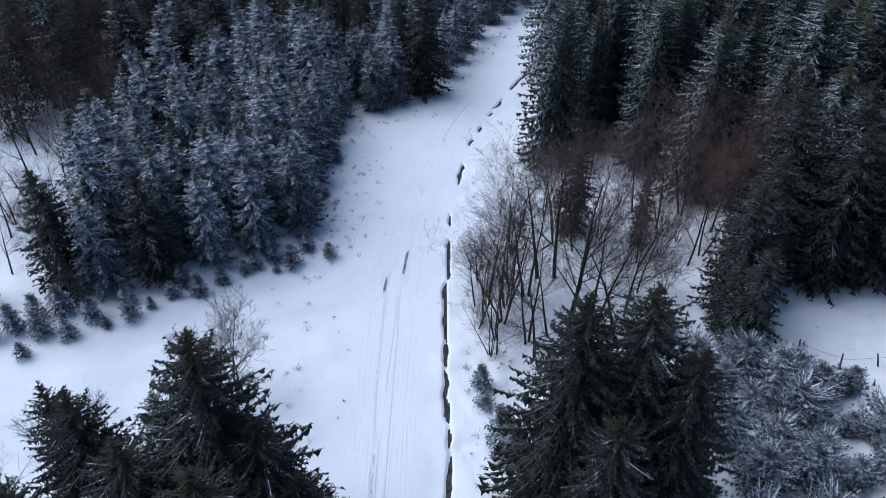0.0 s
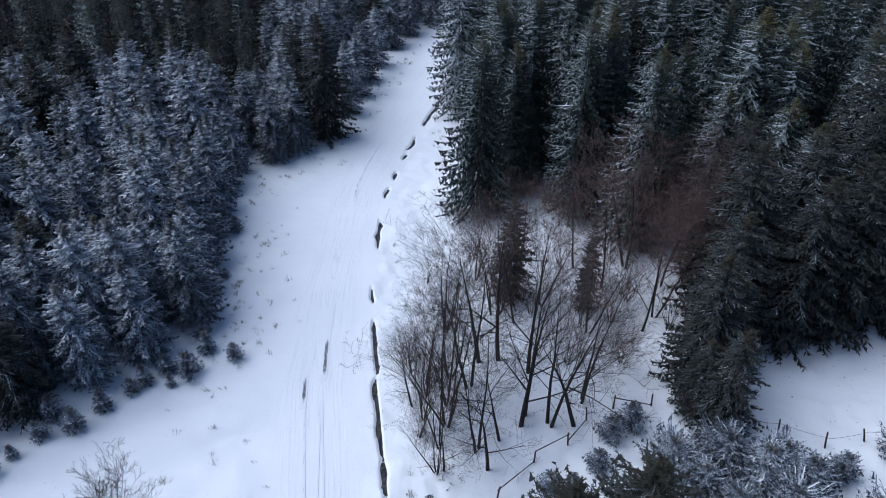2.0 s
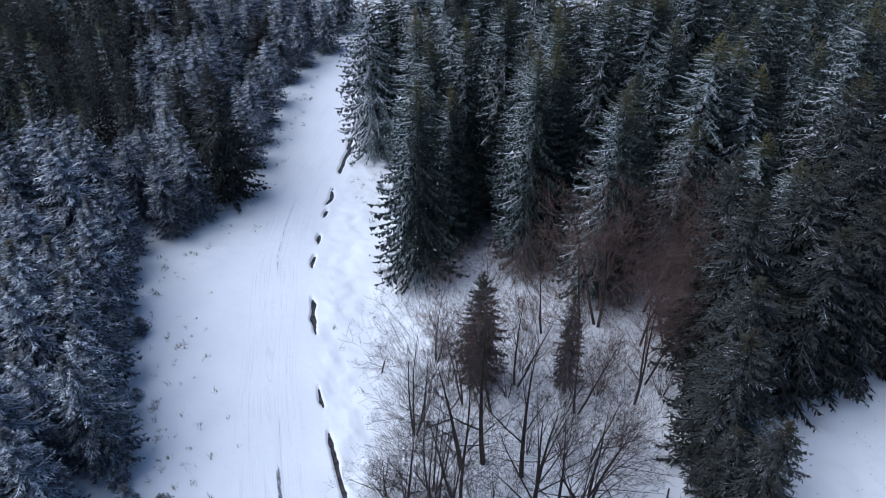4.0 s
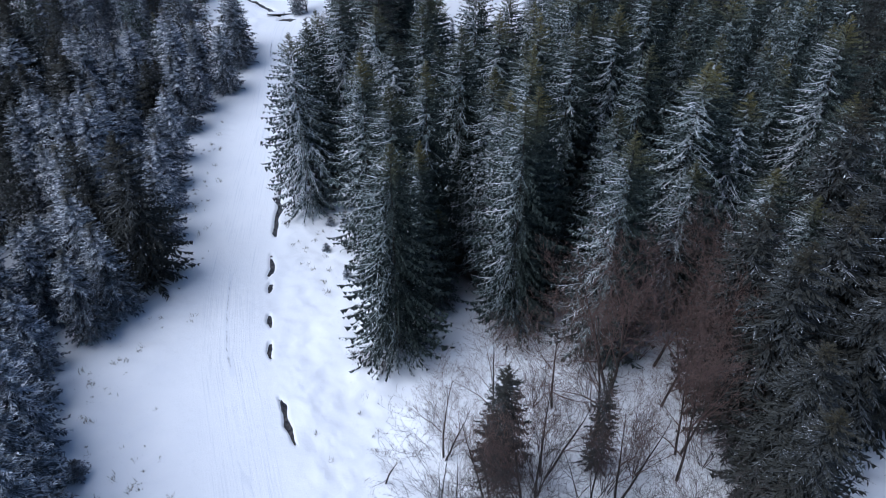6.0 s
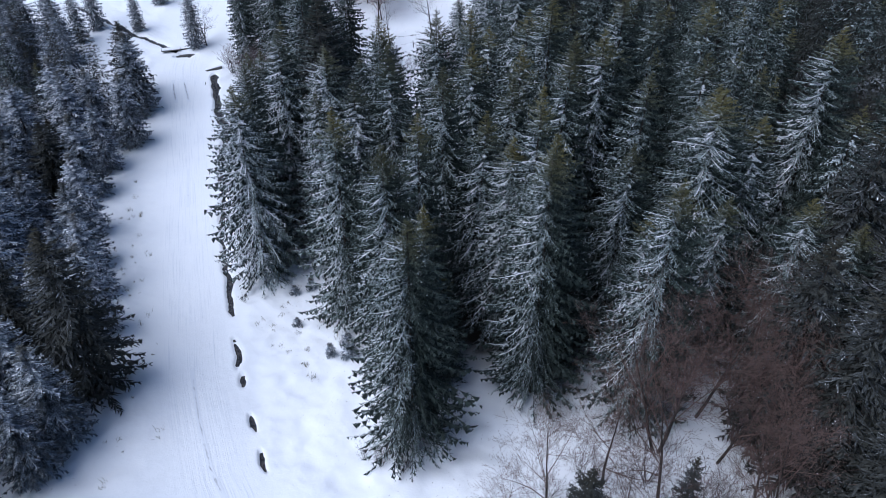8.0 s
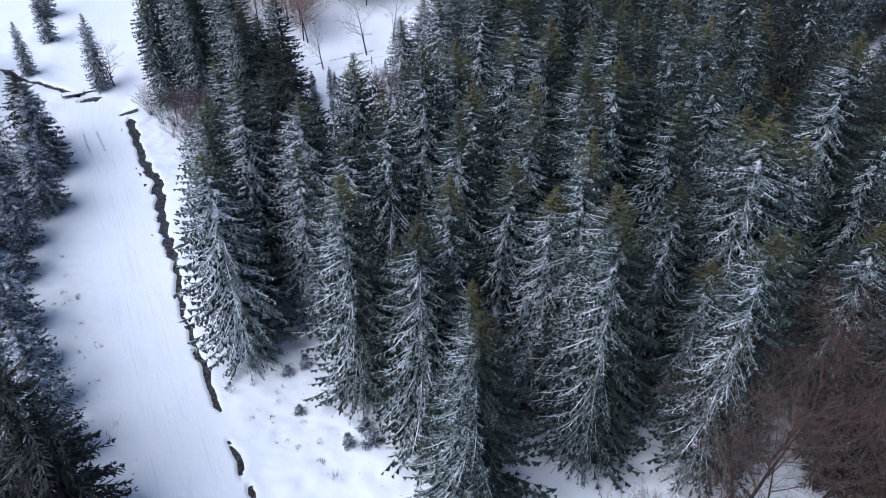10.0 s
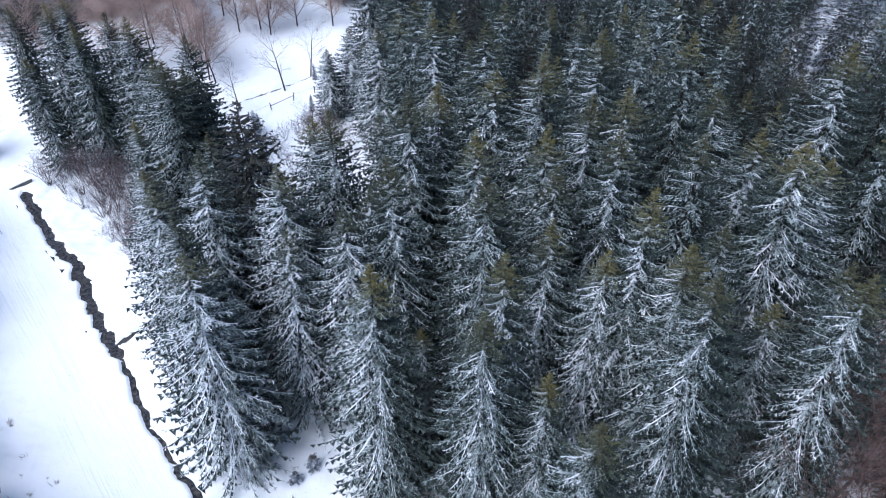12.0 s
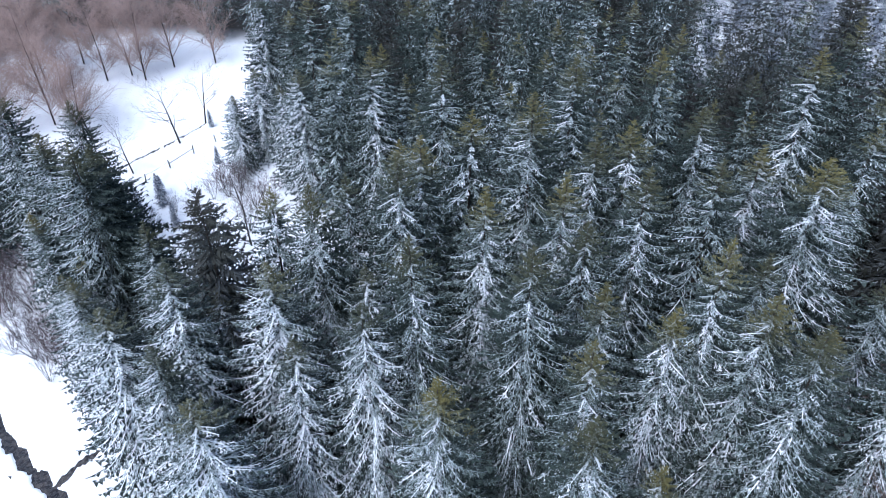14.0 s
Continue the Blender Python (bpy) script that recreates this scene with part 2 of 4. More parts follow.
def depth_in(x, y, poly, start, width):
    """How far points lie inside an outline, from 0 at the start to 1 after the width."""
    hit = np.zeros(x.shape, dtype=bool)
    for (ax, ay), (bx, by) in zip(poly, poly[1:] + poly[:1]):
        if ay != by:
            hit ^= ((ay > y) != (by > y)) & (x < (bx - ax) * (y - ay) / (by - ay) + ax)
    d, _ = to_line(x, y, poly + poly[:1])
    return np.clip((np.where(hit, d, -d) - start) / width, 0, 1)


def waves(x, y, size, seed):
    """Cheap smooth unevenness of the given size, about -1 to 1."""
    rng = np.random.RandomState(seed)
    total = np.zeros(np.shape(x))
    for k in range(7):
        a, f, p = rng.rand() * 6.283, (0.6 + 1.1 * rng.rand()) * 6.283 / size, rng.rand() * 6.283
        total = total + np.sin((x * math.cos(a) + y * math.sin(a)) * f + p + 1.3 * np.sin((x * math.sin(a) - y * math.cos(a)) * f * 0.6 + p * 2))
    return total / 3.5


def plain_height(x, y):
    z = 0.62 - 0.052 * (np.clip(y, -60, 150) - 60) + np.clip(y - 165, 0, 120) * 0.06
    z = z + np.clip(x - 8, 0, 140) * 0.075 + np.clip(x - 40, 0, 110) * 0.05 + np.clip(-18 - x, 0, 90) * 0.06
    d, _ = to_line(x, y, ROAD)
    off = np.clip((d - 3.0) / 4.0, 0, 1)
    off = off * off * (3 - 2 * off)
    z = z + off * (0.10 * waves(x, y, 3.1, 1) + 0.22 * waves(x, y, 11.0, 2) + 0.03 * waves(x, y, 1.1, 3)) + 0.05 * waves(x, y, 14.0, 4) * (1 - off)
    return z


def full_height(x, y):
    z = plain_height(x, y)
    cut = np.zeros(np.shape(x))
    for i, (w, line) in enumerate(DITCH):
        lo, hi = np.min(line, axis=0) - 3, np.max(line, axis=0) + 3
        box = (x > lo[0]) & (x < hi[0]) & (y > lo[1]) & (y < hi[1])
        if not np.any(box):
            continue
        d, along = to_line(x[box] + 0.16 * waves(x[box], y[box], 5.0, 90 + i), y[box], line)
        length = sum(math.hypot(b[0] - a[0], b[1] - a[1]) for a, b in zip(line, line[1:]))
        ends = np.clip(np.minimum(along, length - along) / 0.9, 0, 1)
        half = w * (0.66 + 0.30 * waves(x[box], y[box], 3.4, 30 + i) + 0.12 * waves(x[box], y[box], 0.9, 60 + i)) * (0.25 + 0.75 * ends) - 0.03
        s = np.clip(1 - (d - half) / 0.17, 0, 1)
        cut[box] = np.maximum(cut[box], s * s * (3 - 2 * s) * 0.55)
    return z - cut


def height(x, y):
    return float(plain_height(np.array([float(x)]), np.array([float(y)]))[0])


def steps(*spans):
    out = []
    for a, b, s in spans:
        out += list(np.arange(a, b - 1e-6, s))
    return np.array(out + [spans[-1][1]])


gx = steps((-4000, -300, 370), (-300, -70, 10), (-70, -16, 1.5), (-16, -2, 0.8), (-2, 6, 0.18), (6, 42, 0.26), (42, 66, 1.4), (66, 82, 0.7), (82, 140, 2.5), (140, 300, 10), (300, 4000, 370))
gy = steps((-4000, -200, 380), (-200, 16, 8), (16, 60, 0.45), (60, 130, 0.34), (130, 186, 0.30), (186, 218, 1.0), (218, 260, 2.0), (260, 400, 10), (400, 4000, 360))
X, Y = np.meshgrid(gx, gy)
Z = full_height(X, Y)
nx, ny = len(gx), len(gy)
idx = np.arange(nx * ny).reshape(ny, nx)
quads = np.stack([idx[:-1, :-1], idx[:-1, 1:], idx[1:, 1:], idx[1:, :-1]], axis=-1).reshape(-1, 4)
d_road, _ = to_line(X, Y, ROAD)
litter = np.clip((d_road - 5) / 10, 0, 1) * (0.55 + 0.45 * (X > 12))
# bare needle litter where spruces keep snow off, darkened for the stands' deep shade
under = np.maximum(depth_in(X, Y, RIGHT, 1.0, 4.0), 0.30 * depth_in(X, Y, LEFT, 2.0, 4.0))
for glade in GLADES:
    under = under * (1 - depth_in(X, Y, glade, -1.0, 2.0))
_, along_road = to_line(X, Y, ROAD)
lane = np.clip(1 - (d_road - 2.2) / 1.6, 0, 1)
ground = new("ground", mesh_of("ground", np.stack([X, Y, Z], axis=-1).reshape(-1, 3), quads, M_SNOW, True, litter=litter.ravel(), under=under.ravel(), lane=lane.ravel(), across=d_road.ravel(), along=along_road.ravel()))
tagged(ground, "uneven ground under fresh white snow", "ground", kind="structure")


def brook():
    """Dark water in the open stretches, below the snow banks."""
    verts, faces = [], []
    for w, line in DITCH:
        pts = []
        for (ax, ay), (bx, by) in zip(line, line[1:]):
            n = max(1, int(math.hypot(bx - ax, by - ay) / 1.0))
            pts += [(ax + (bx - ax) * k / n, ay + (by - ay) * k / n) for k in range(n)]
        pts.append(line[-1])
        start = len(verts)
        for i, (x, y) in enumerate(pts):
            (ax, ay), (bx, by) = pts[max(i - 1, 0)], pts[min(i + 1, len(pts) - 1)]
            length = math.hypot(bx - ax, by - ay)
            px, py = (by - ay) / length, -(bx - ax) / length
            z = height(x, y) - 0.27
            verts += [(x - px * (w + 0.8), y - py * (w + 0.8), z), (x + px * (w + 0.8), y + py * (w + 0.8), z)]
        faces += [(start + 2 * i, start + 2 * i + 1, start + 2 * i + 3, start + 2 * i + 2) for i in range(len(pts) - 1)]
    tagged(new("brook", mesh_of("brook", verts, faces, M_WATER)), "narrow dark brook between snow banks", "brook", kind="structure")


brook()


def track(name, points, half, strength):
    """A worn wheel track where the snow has rubbed thin, lying on the road."""
    verts, faces, core = [], [], []
    pts = []
    for (ax, ay), (bx, by) in zip(points, points[1:]):
        n = max(2, int(math.hypot(bx - ax, by - ay) / 0.5))
        pts += [(ax + (bx - ax) * k / n, ay + (by - ay) * k / n) for k in range(n)]
    pts.append(points[-1])
    for i, (x, y) in enumerate(pts):
        (ax, ay), (bx, by) = pts[max(i - 1, 0)], pts[min(i + 1, len(pts) - 1)]
        length = math.hypot(bx - ax, by - ay)
        px, py = (by - ay) / length, -(bx - ax) / length
        end = min(1.0, min(i, len(pts) - 1 - i) / 3.0)
        for k in range(5):
            o = (k - 2) / 2 * half
            verts.append((x + px * o, y + py * o, height(x + px * o, y + py * o) + 0.03))
            core.append(strength * end * (1 - abs(k - 2) / 2) ** 0.5 - 0.3 * (abs(k - 2) == 2))
    for i in range(len(pts) - 1):
        faces += [(5 * i + k, 5 * i + k + 1, 5 * i + k + 6, 5 * i + k + 5) for k in range(4)]
    ob = new(name, mesh_of(name, verts, faces, M_TRACK, True, core=core))
    return tagged(ob, "grey wheel track worn through the snow", "track", "wheel tracks", kind="structure")


for pts, half, strength in (
    ([(-6.15, 62.2), (-6.3, 59.5), (-6.45, 57.2)], 0.30, 0.85), ([(-4.0, 67.2), (-4.3, 63.5), (-4.55, 60.4)], 0.30, 0.85),
    ([(-3.4, 72.0), (-4.0, 67.0)], 0.25, 0.30), ([(4.6, 109.5), (2.2, 103.0), (0.4, 97.0), (-0.2, 93.0)], 0.22, 0.52),
    ([(33.0, 174.8), (31.4, 171.2), (30.0, 167.4)], 0.28, 0.62), ([(34.5, 173.8), (33.2, 170.3), (31.7, 166.2)], 0.28, 0.62),
    ([(22.4, 147.5), (20.2, 143.0), (17.8, 138.0)], 0.22, 0.40),
    ([(-6.3, 57.0), (-6.2, 43.4), (-5.9, 36.0), (-5.7, 28.0)], 0.14, 0.42), ([(-4.7, 58.0), (-4.7, 43.4), (-4.75, 28.0)], 0.10, 0.38),
    ([(-5.75, 38.0), (-5.7, 33.5), (-5.6, 28.0)], 0.30, 0.55), ([(-4.9, 56.0), (-5.3, 44.0)], 0.08, 0.32),
):
    track("wheel_track", pts, half, strength)


# ---- spruces ----
def crown_arrays(seed, high, wide, step, per, twigs, bend=4, bare=0.05, spray=1.0, ragged=0.12, full=0.5, wind=0.0, load=1.0, tassels=True, hang=0.8, lift=0.0):
    """Branches in whorls: each a drooping rib with side sprays and hanging twigs, as thin triangles. Returns vertices, triangles, snow, tip."""
    rng = np.random.RandomState(seed)
    side_gain = 1 + ragged * rng.uniform(-1, 1, 8)
    rows, z = [], bare * high
    while z < high * 0.985:
        v = 1 - z / high
        reach = wide * min(1.0, v / 0.62) ** full * (0.88 + 0.12 * min(1.0, (1 - v) / 0.12)) * rng.uniform(0.88, 1.08)
        reach *= min(1.0, 0.16 + 0.84 * v / 0.13)
        count, turn = max(5, round(per * (0.62 + 0.38 * v))), rng.rand() * 6.283
        rows += [(z + rng.uniform(-0.35, 0.35) * step, turn + 6.283 * (k + rng.uniform(-0.35, 0.35)) / count, reach) for k in range(count)]
        z += step * (0.42 + 0.58 * v) * rng.uniform(0.85, 1.15)
    z0, az, reach = np.array(rows).T
    n = len(z0)
    u = np.clip(z0 / high, 0, 1)
    low = 1 - u
    length = np.maximum(0.25, reach * rng.uniform(0.80, 1.10, n) * side_gain[(az / 6.283 * 8).astype(int) % 8] * np.where(rng.rand(n) < 0.07, 0.6, 1.0))
    rise = 0.50 - 0.60 * np.minimum(1, low * 1.35) + rng.uniform(-0.15, 0.15, n)
    droop, curl = 0.10 + 0.44 * np.minimum(1, low * 1.5), 0.04 + 0.33 * np.minimum(1, low * 1.4)
    rise, droop = rise + 0.55 * lift, droop * (1 - lift)
    ca, sa, swing = np.cos(az), np.sin(az), rng.uniform(-0.14, 0.14, n)
    drift = np.maximum(0.05, load + wind * np.cos(az - 3.1))  # the wind has laid the snow on one side
    skirt = np.clip((0.30 - u) / 0.25, 0, 1)
    drift = drift * (1 - skirt) + np.maximum(drift, 0.95 * min(1.0, load * 2)) * skirt  # the lowest branches keep theirs all round
    bald = np.clip((u - 0.84 + (0.17 - 0.17 * np.cos(az - 3.1) if wind else 0)) / 0.20, 0, 1)  # least snow on the sheltered side of the tops
    # the last height factor whitens less low down, for shade at the crown's base
    white = np.where(rng.rand(n) < 0.40, rng.uniform(0.90, 1.35, n), rng.uniform(0.35, 0.90, n)) * (1 - 0.60 * bald) * (0.74 + 0.42 * u) * drift

    def at(s):
        """Points of every rib at the given shares of its length."""
        r, side = length[:, None] * s, (swing * length)[:, None] * s * s
        return np.stack([r * ca[:, None] - side * sa[:, None], r * sa[:, None] + side * ca[:, None], z0[:, None] + length[:, None] * (rise[:, None] * s - droop[:, None] * s * s + curl[:, None] * s ** 4)], axis=-1)

    verts, tris, snow, tip, total = [], [], [], [], 0

    def put(points, corners, att):
        """Pieces of k corners each, (m, k, 3), with the corner numbers of their triangles."""
        nonlocal total
        m, k = points.shape[:2]
        verts.append(points.reshape(-1, 3))
        tris.append((total + np.arange(m)[:, None, None] * k + np.array(corners)[None]).reshape(-1, 3))
        snow.append(np.clip(att, 0, 2).reshape(-1))
        total += m * k

    def tips(values, k):
        tip.append(np.repeat(values, k))

    # ribs: narrow strips with the snow lying on them in broken lines
    s = np.tile(np.linspace(0, 1, bend + 1), (n, 1))
    p = at(s)
    p[..., 2] += 0.03
    w = ((0.016 + 0.034 * np.minimum(1.4, white))[:, None] * (1.2 - s) * (0.35 + 0.65 * np.minimum(1, s * 4)) * rng.uniform(0.7, 1.3, s.shape))[..., None]
    out = np.stack([-sa, ca, 0 * ca], axis=-1)[:, None, :]
    strip = np.stack([p - out * w, p + out * w], axis=2).reshape(n, 2 * bend + 2, 3)
    att = np.repeat(white[:, None] * (0.40 + 0.50 * np.minimum(1, s * 2.5)) * rng.uniform(0.50, 1.15, s.shape), 2, axis=1)
    put(strip, [f for i in range(bend) for f in ((2 * i, 2 * i + 1, 2 * i + 3), (2 * i, 2 * i + 3, 2 * i + 2))], att)
    tips(u, 2 * bend + 2)

    # side sprays, left and right of each rib
    for side in (-1, 1):
        s = np.clip((np.arange(twigs)[None] + rng.uniform(0.1, 0.9, (n, twigs))) / twigs * 0.94 + 0.06, 0, 1)
        p = at(s)
        reach_out = (0.20 + 0.30 * length[:, None] * (1.08 - s) * np.minimum(1, 0.35 + 1.7 * s)) * spray * (0.5 + 0.5 * np.minimum(1, low * 5))[:, None] * rng.uniform(0.55, 1.35, s.shape)
        a = az[:, None] + side * rng.uniform(0.35, 1.05, s.shape)
        sag = rng.uniform(0.05, 0.75, s.shape) * (0.25 + low)[:, None]
        d = np.stack([np.cos(a), np.sin(a), -sag], axis=-1)
        across = np.stack([-np.sin(a), np.cos(a), rng.uniform(-0.7, 0.7, s.shape)], axis=-1)
        q = p + d * reach_out[..., None]
        mid = p + d * (reach_out * 0.42)[..., None]
        w = ((0.022 + 0.055 * reach_out) * rng.uniform(0.8, 1.3, s.shape))[..., None]
        wt = np.broadcast_to(white[:, None], s.shape)
        snowy = np.where(rng.rand(*s.shape) < 0.30, rng.uniform(0.8, 1.25, s.shape), rng.uniform(0.15, 0.75, s.shape))
        if tassels:
            tw = rng.uniform(0.30, 0.52, s.shape)[..., None] * reach_out[..., None]
            left, right = mid + (d * 0.75 + across * 0.62) * tw, mid + (d * 0.75 - across * 0.62) * tw
            back = p + d * (reach_out * 0.24)[..., None]
            pieces = np.stack([p - across * w * 0.6, p + across * w * 0.6, q, back, mid + d * w * 0.6, left, right], axis=2)
            put(pieces.reshape(-1, 7, 3), [(0, 1, 2), (3, 4, 5), (4, 3, 6)], np.stack([wt * 0.66, wt * 0.66, wt * snowy, wt * 0.6, wt * 0.66, wt * snowy, wt * snowy], axis=-1))
            tips(np.repeat(u, twigs), 7)
        else:
            pieces = np.stack([p, mid + across * w * 1.25, q, mid - across * w * 1.25], axis=2)
            put(pieces.reshape(-1, 4, 3), [(0, 1, 2), (0, 2, 3)], np.stack([wt * 0.6, wt * 0.66, wt * snowy, wt * 0.66], axis=-1))
            tips(np.repeat(u, twigs), 4)

    # twigs that hang from the ribs like a curtain
    m = max(2, round(twigs * 1.1))
    s = np.clip((np.arange(m)[None] + rng.rand(n, m)) / m * 0.92 + 0.05, 0, 1)
    p, q = at(s), at(np.minimum(1, s + 0.10 + 0.03 * rng.rand(n, m)))
    drop = (0.22 + 0.17 * length[:, None]) * hang * rng.uniform(0.5, 1.5, s.shape) * (1.15 - 0.75 * s) * (0.35 + 0.65 * np.minimum(1, low * 2))[:, None]
    end = (p + q) / 2 + np.stack([rng.uniform(-0.2, 0.2, s.shape), rng.uniform(-0.2, 0.2, s.shape), -drop], axis=-1)
    wt = np.broadcast_to(white[:, None], s.shape)
    put(np.stack([p, q, end], axis=2).reshape(-1, 3, 3), [(0, 1, 2)], np.stack([wt * 0.12, wt * 0.12, wt * 0.05], axis=-1))
    tips(np.repeat(u, m), 3)

    # the leader
    put(np.array([[(0.05, 0, high * 0.965), (-0.03, 0.05, high * 0.965), (-0.03, -0.05, high * 0.965), (0, 0, high)]]), [(0, 1, 3), (1, 2, 3), (2, 0, 3)], np.full(4, 0.1))
    tips(np.ones(1), 4)
    return [np.concatenate(k).astype(t) for k, t in ((verts, np.float32), (tris, np.int32), (snow, np.float32), (tip, np.float32))]


def trunk_mesh(high, radius):
    verts, faces = [], []
    tube(verts, faces, [(0, 0, -0.5), (0.02, 0, 0.3), (0.03, 0.02, high * 0.3), (0, 0.03, high * 0.65), (0, 0, high * 0.97)], [radius * 1.5, radius * 1.1, radius * 0.8, radius * 0.45, 0.02], 7)
    return mesh_of("trunk", verts, faces, M_TRUNK, True)


class Kind:
    """One shape of spruce, built once; its meshes are shared by every tree of that shape."""

    def __init__(self, seed, high, wide, step, per, twigs, material, label, **more):
        self.high, self.label = high, label
        self.arrays = crown_arrays(seed, high, wide, step, per, twigs, **more)
        self.material, self.first, self.stem = material, None, (high, 0.007 * high + 0.05)

    def plant(self, name, x, y, high, turn, girth=1.0, tilt=0.0, group="spruce forest", label=""):
        k = high / self.high
        m = pose(x, y, height(x, y) - 0.15, tilt, tilt * 0.6, turn) @ Matrix.Diagonal((k * girth, k * girth, k, 1))
        if self.first is None:
            v, t, s, u = self.arrays
            self.first = new(name)
            part("trunk", trunk_mesh(*self.stem), self.first)
            part("crown", mesh_of("crown", v, t, self.material, False, snow=s, tip=u), self.first)
            tagged(self.first, label or self.label, "tree", group)
            self.first.matrix_basis = m
            return self.first
        base = self.first
        scale = base.scale.copy()
        ob = copy_thing(base, m @ Matrix.Diagonal((1 / scale[0], 1 / scale[1], 1 / scale[2], 1)))
        ob.name = name
        ob["label"], ob["group"] = label or self.label, group
        return ob


TALL = "tall spruce with snow lines along drooping branches"
fine = [Kind(100 + i, 25.0, w, 0.60, 10, 8, M_NEEDLE, TALL, full=0.56, spray=0.74, wind=0.82, load=0.50, hang=0.8) for i, w in enumerate((4.7, 5.0, 4.4, 4.8))]
white = [Kind(120 + i, 22.0, w, 0.56, 10, 8, M_RIME, "tall spruce heavy with frost and snow", full=0.56, spray=0.74, wind=0.70, load=0.98, hang=0.8) for i, w in enumerate((4.5, 4.2))]
mid = [Kind(200 + i, 24.0, w, 0.72, 9, 7, M_NEEDLE, TALL, bend=3, full=0.56, spray=0.82, wind=0.80, load=0.34, hang=0.8, tassels=False) for i, w in enumerate((4.5, 4.8, 4.3))]
deep = [Kind(220 + i, 24.0, w, 0.76, 9, 7, M_NEEDLE, TALL, bend=3, full=0.56, spray=0.82, wind=0.55, load=0.18, hang=0.8, tassels=False) for i, w in enumerate((4.6, 4.2))]
dark = [Kind(300 + i, 20.0, w, 0.66, 8, 8, M_DARK, "dark spruce with hardly any snow on it", bend=4, bare=0.02, full=0.55, tassels=False) for i, w in enumerate((4.3, 3.9))]
close = [Kind(320 + i, 20.0, w, 0.50, 10, 10, M_DARK, "dark spruce with hardly any snow on it", bend=4, bare=0.02, full=0.62, spray=0.66) for i, w in enumerate((4.3, 3.9))]
young = [Kind(400 + i, 12.0, w, 0.42, 8, 7, mat, "young spruce dusted with frost at the forest edge", bend=3, bare=0.02, full=0.62, spray=0.85, load=1.20, tassels=False) for i, (w, mat) in enumerate(((2.2, M_DUST), (2.0, M_FROST), (2.3, M_DARK)))]
small = [Kind(500 + i, 2.0, w, 0.16, 6, 3, M_FROST, "frosted spruce sapling standing in the snow", bend=2, bare=0.02, full=0.8, tassels=False, hang=0.3, spray=0.7, lift=0.6) for i, w in enumerate((0.85, 0.7))]
bushy = [Kind(520 + i, 3.6, w, 0.19, 11, 6, M_HOAR, "bushy young spruce thick with hoar frost", bend=3, bare=0.01, ragged=0.40, full=0.62, spray=0.60, hang=0.35, load=1.10, lift=0.85) for i, w in enumerate((1.7, 1.5, 1.9))]
coarse = [Kind(600 + i, 23.0, w, 1.0, 7, 4, M_NEEDLE, TALL, bend=2, wind=0.45, load=0.50, spray=1.25, tassels=False) for i, w in enumerate((3.7, 3.5))]

rnd = random.Random(7)
planted = []  # x, y, radius of every tree that stands


def spruce(kinds, x, y, high, girth=1.0, pick=None, label="", group="spruce forest", name="spruce"):
    kind = kinds[pick if pick is not None else rnd.randrange(len(kinds))]
    planted.append((x, y, 2.6))
    return kind.plant(name, x, y, high, rnd.uniform(-35, 35), girth, rnd.uniform(-1.2, 1.2), group, label)


# trees whose places the plan fixes
EDGE_ROW = [(20.4, 103.5, 24.9, 1.0, 0), (19.6, 95.2, 25.2, 0.95, 3), (23.5, 95.9, 26.0, 0.85, 2), (15.2, 87.4, 23.9, 1.05, 1), (29.0, 86.0, 25.2, 1.0, 1), (26.2, 83.6, 25.6, 0.95, 0), (29.5, 91.4, 22.8, 0.95, 3), (20.2, 91.3, 20.9, 0.8, 2), (30.4, 95.8, 23.4, 0.95, 0), (29.8, 100.0, 26.4, 0.95, 1), (30.0, 107.5, 26.8, 0.9, 2), (25.5, 103.0, 15.0, 0.9, 2), (22.0, 91.0, 13.0, 0.9, 3), (30.2, 89.4, 27.6, 0.75, 2)]
SECOND_ROW = [(37.3, 104.1, 24.9, 1.0, 0), (45.4, 94.1, 26.0, 1.0, 3), (46.2, 101.8, 27.2, 1.0, 1), (38.5, 110.9, 26.6, 0.95, 3), (42.7, 110.4, 25.7, 0.95, 2), (35.3, 116.5, 25.8, 0.95, 1), (38.2, 98.9, 26.0, 0.95, 0), (44.0, 97.1, 25.4, 0.9, 3), (38.6, 93.7, 26.5, 0.95, 2), (35.7, 96.8, 24.5, 0.95, 1), (54.2, 88.2, 22.0, 1.05, 1), (48.8, 84.3, 22.0, 1.15, 0), (59.5, 79.0, 24.7, 1.0, 3), (54.7, 99.6, 26.0, 1.0, 2), (55.8, 111.6, 24.8, 1.0, 1), (60.4, 119.7, 23.1, 1.0, 0), (43.4, 81.0, 25.0, 1.2, 1), (37.5, 84.5, 21.0, 1.0, 0), (34.2, 80.2, 18.0, 1.1, 2), (38.6, 76.0, 19.0, 1.1, 0), (43.5, 67.5, 18.0, 1.0, 3), (42.5, 71.5, 19.0, 1.1, 1), (47.5, 78.5, 21.5, 1.05, 2)]
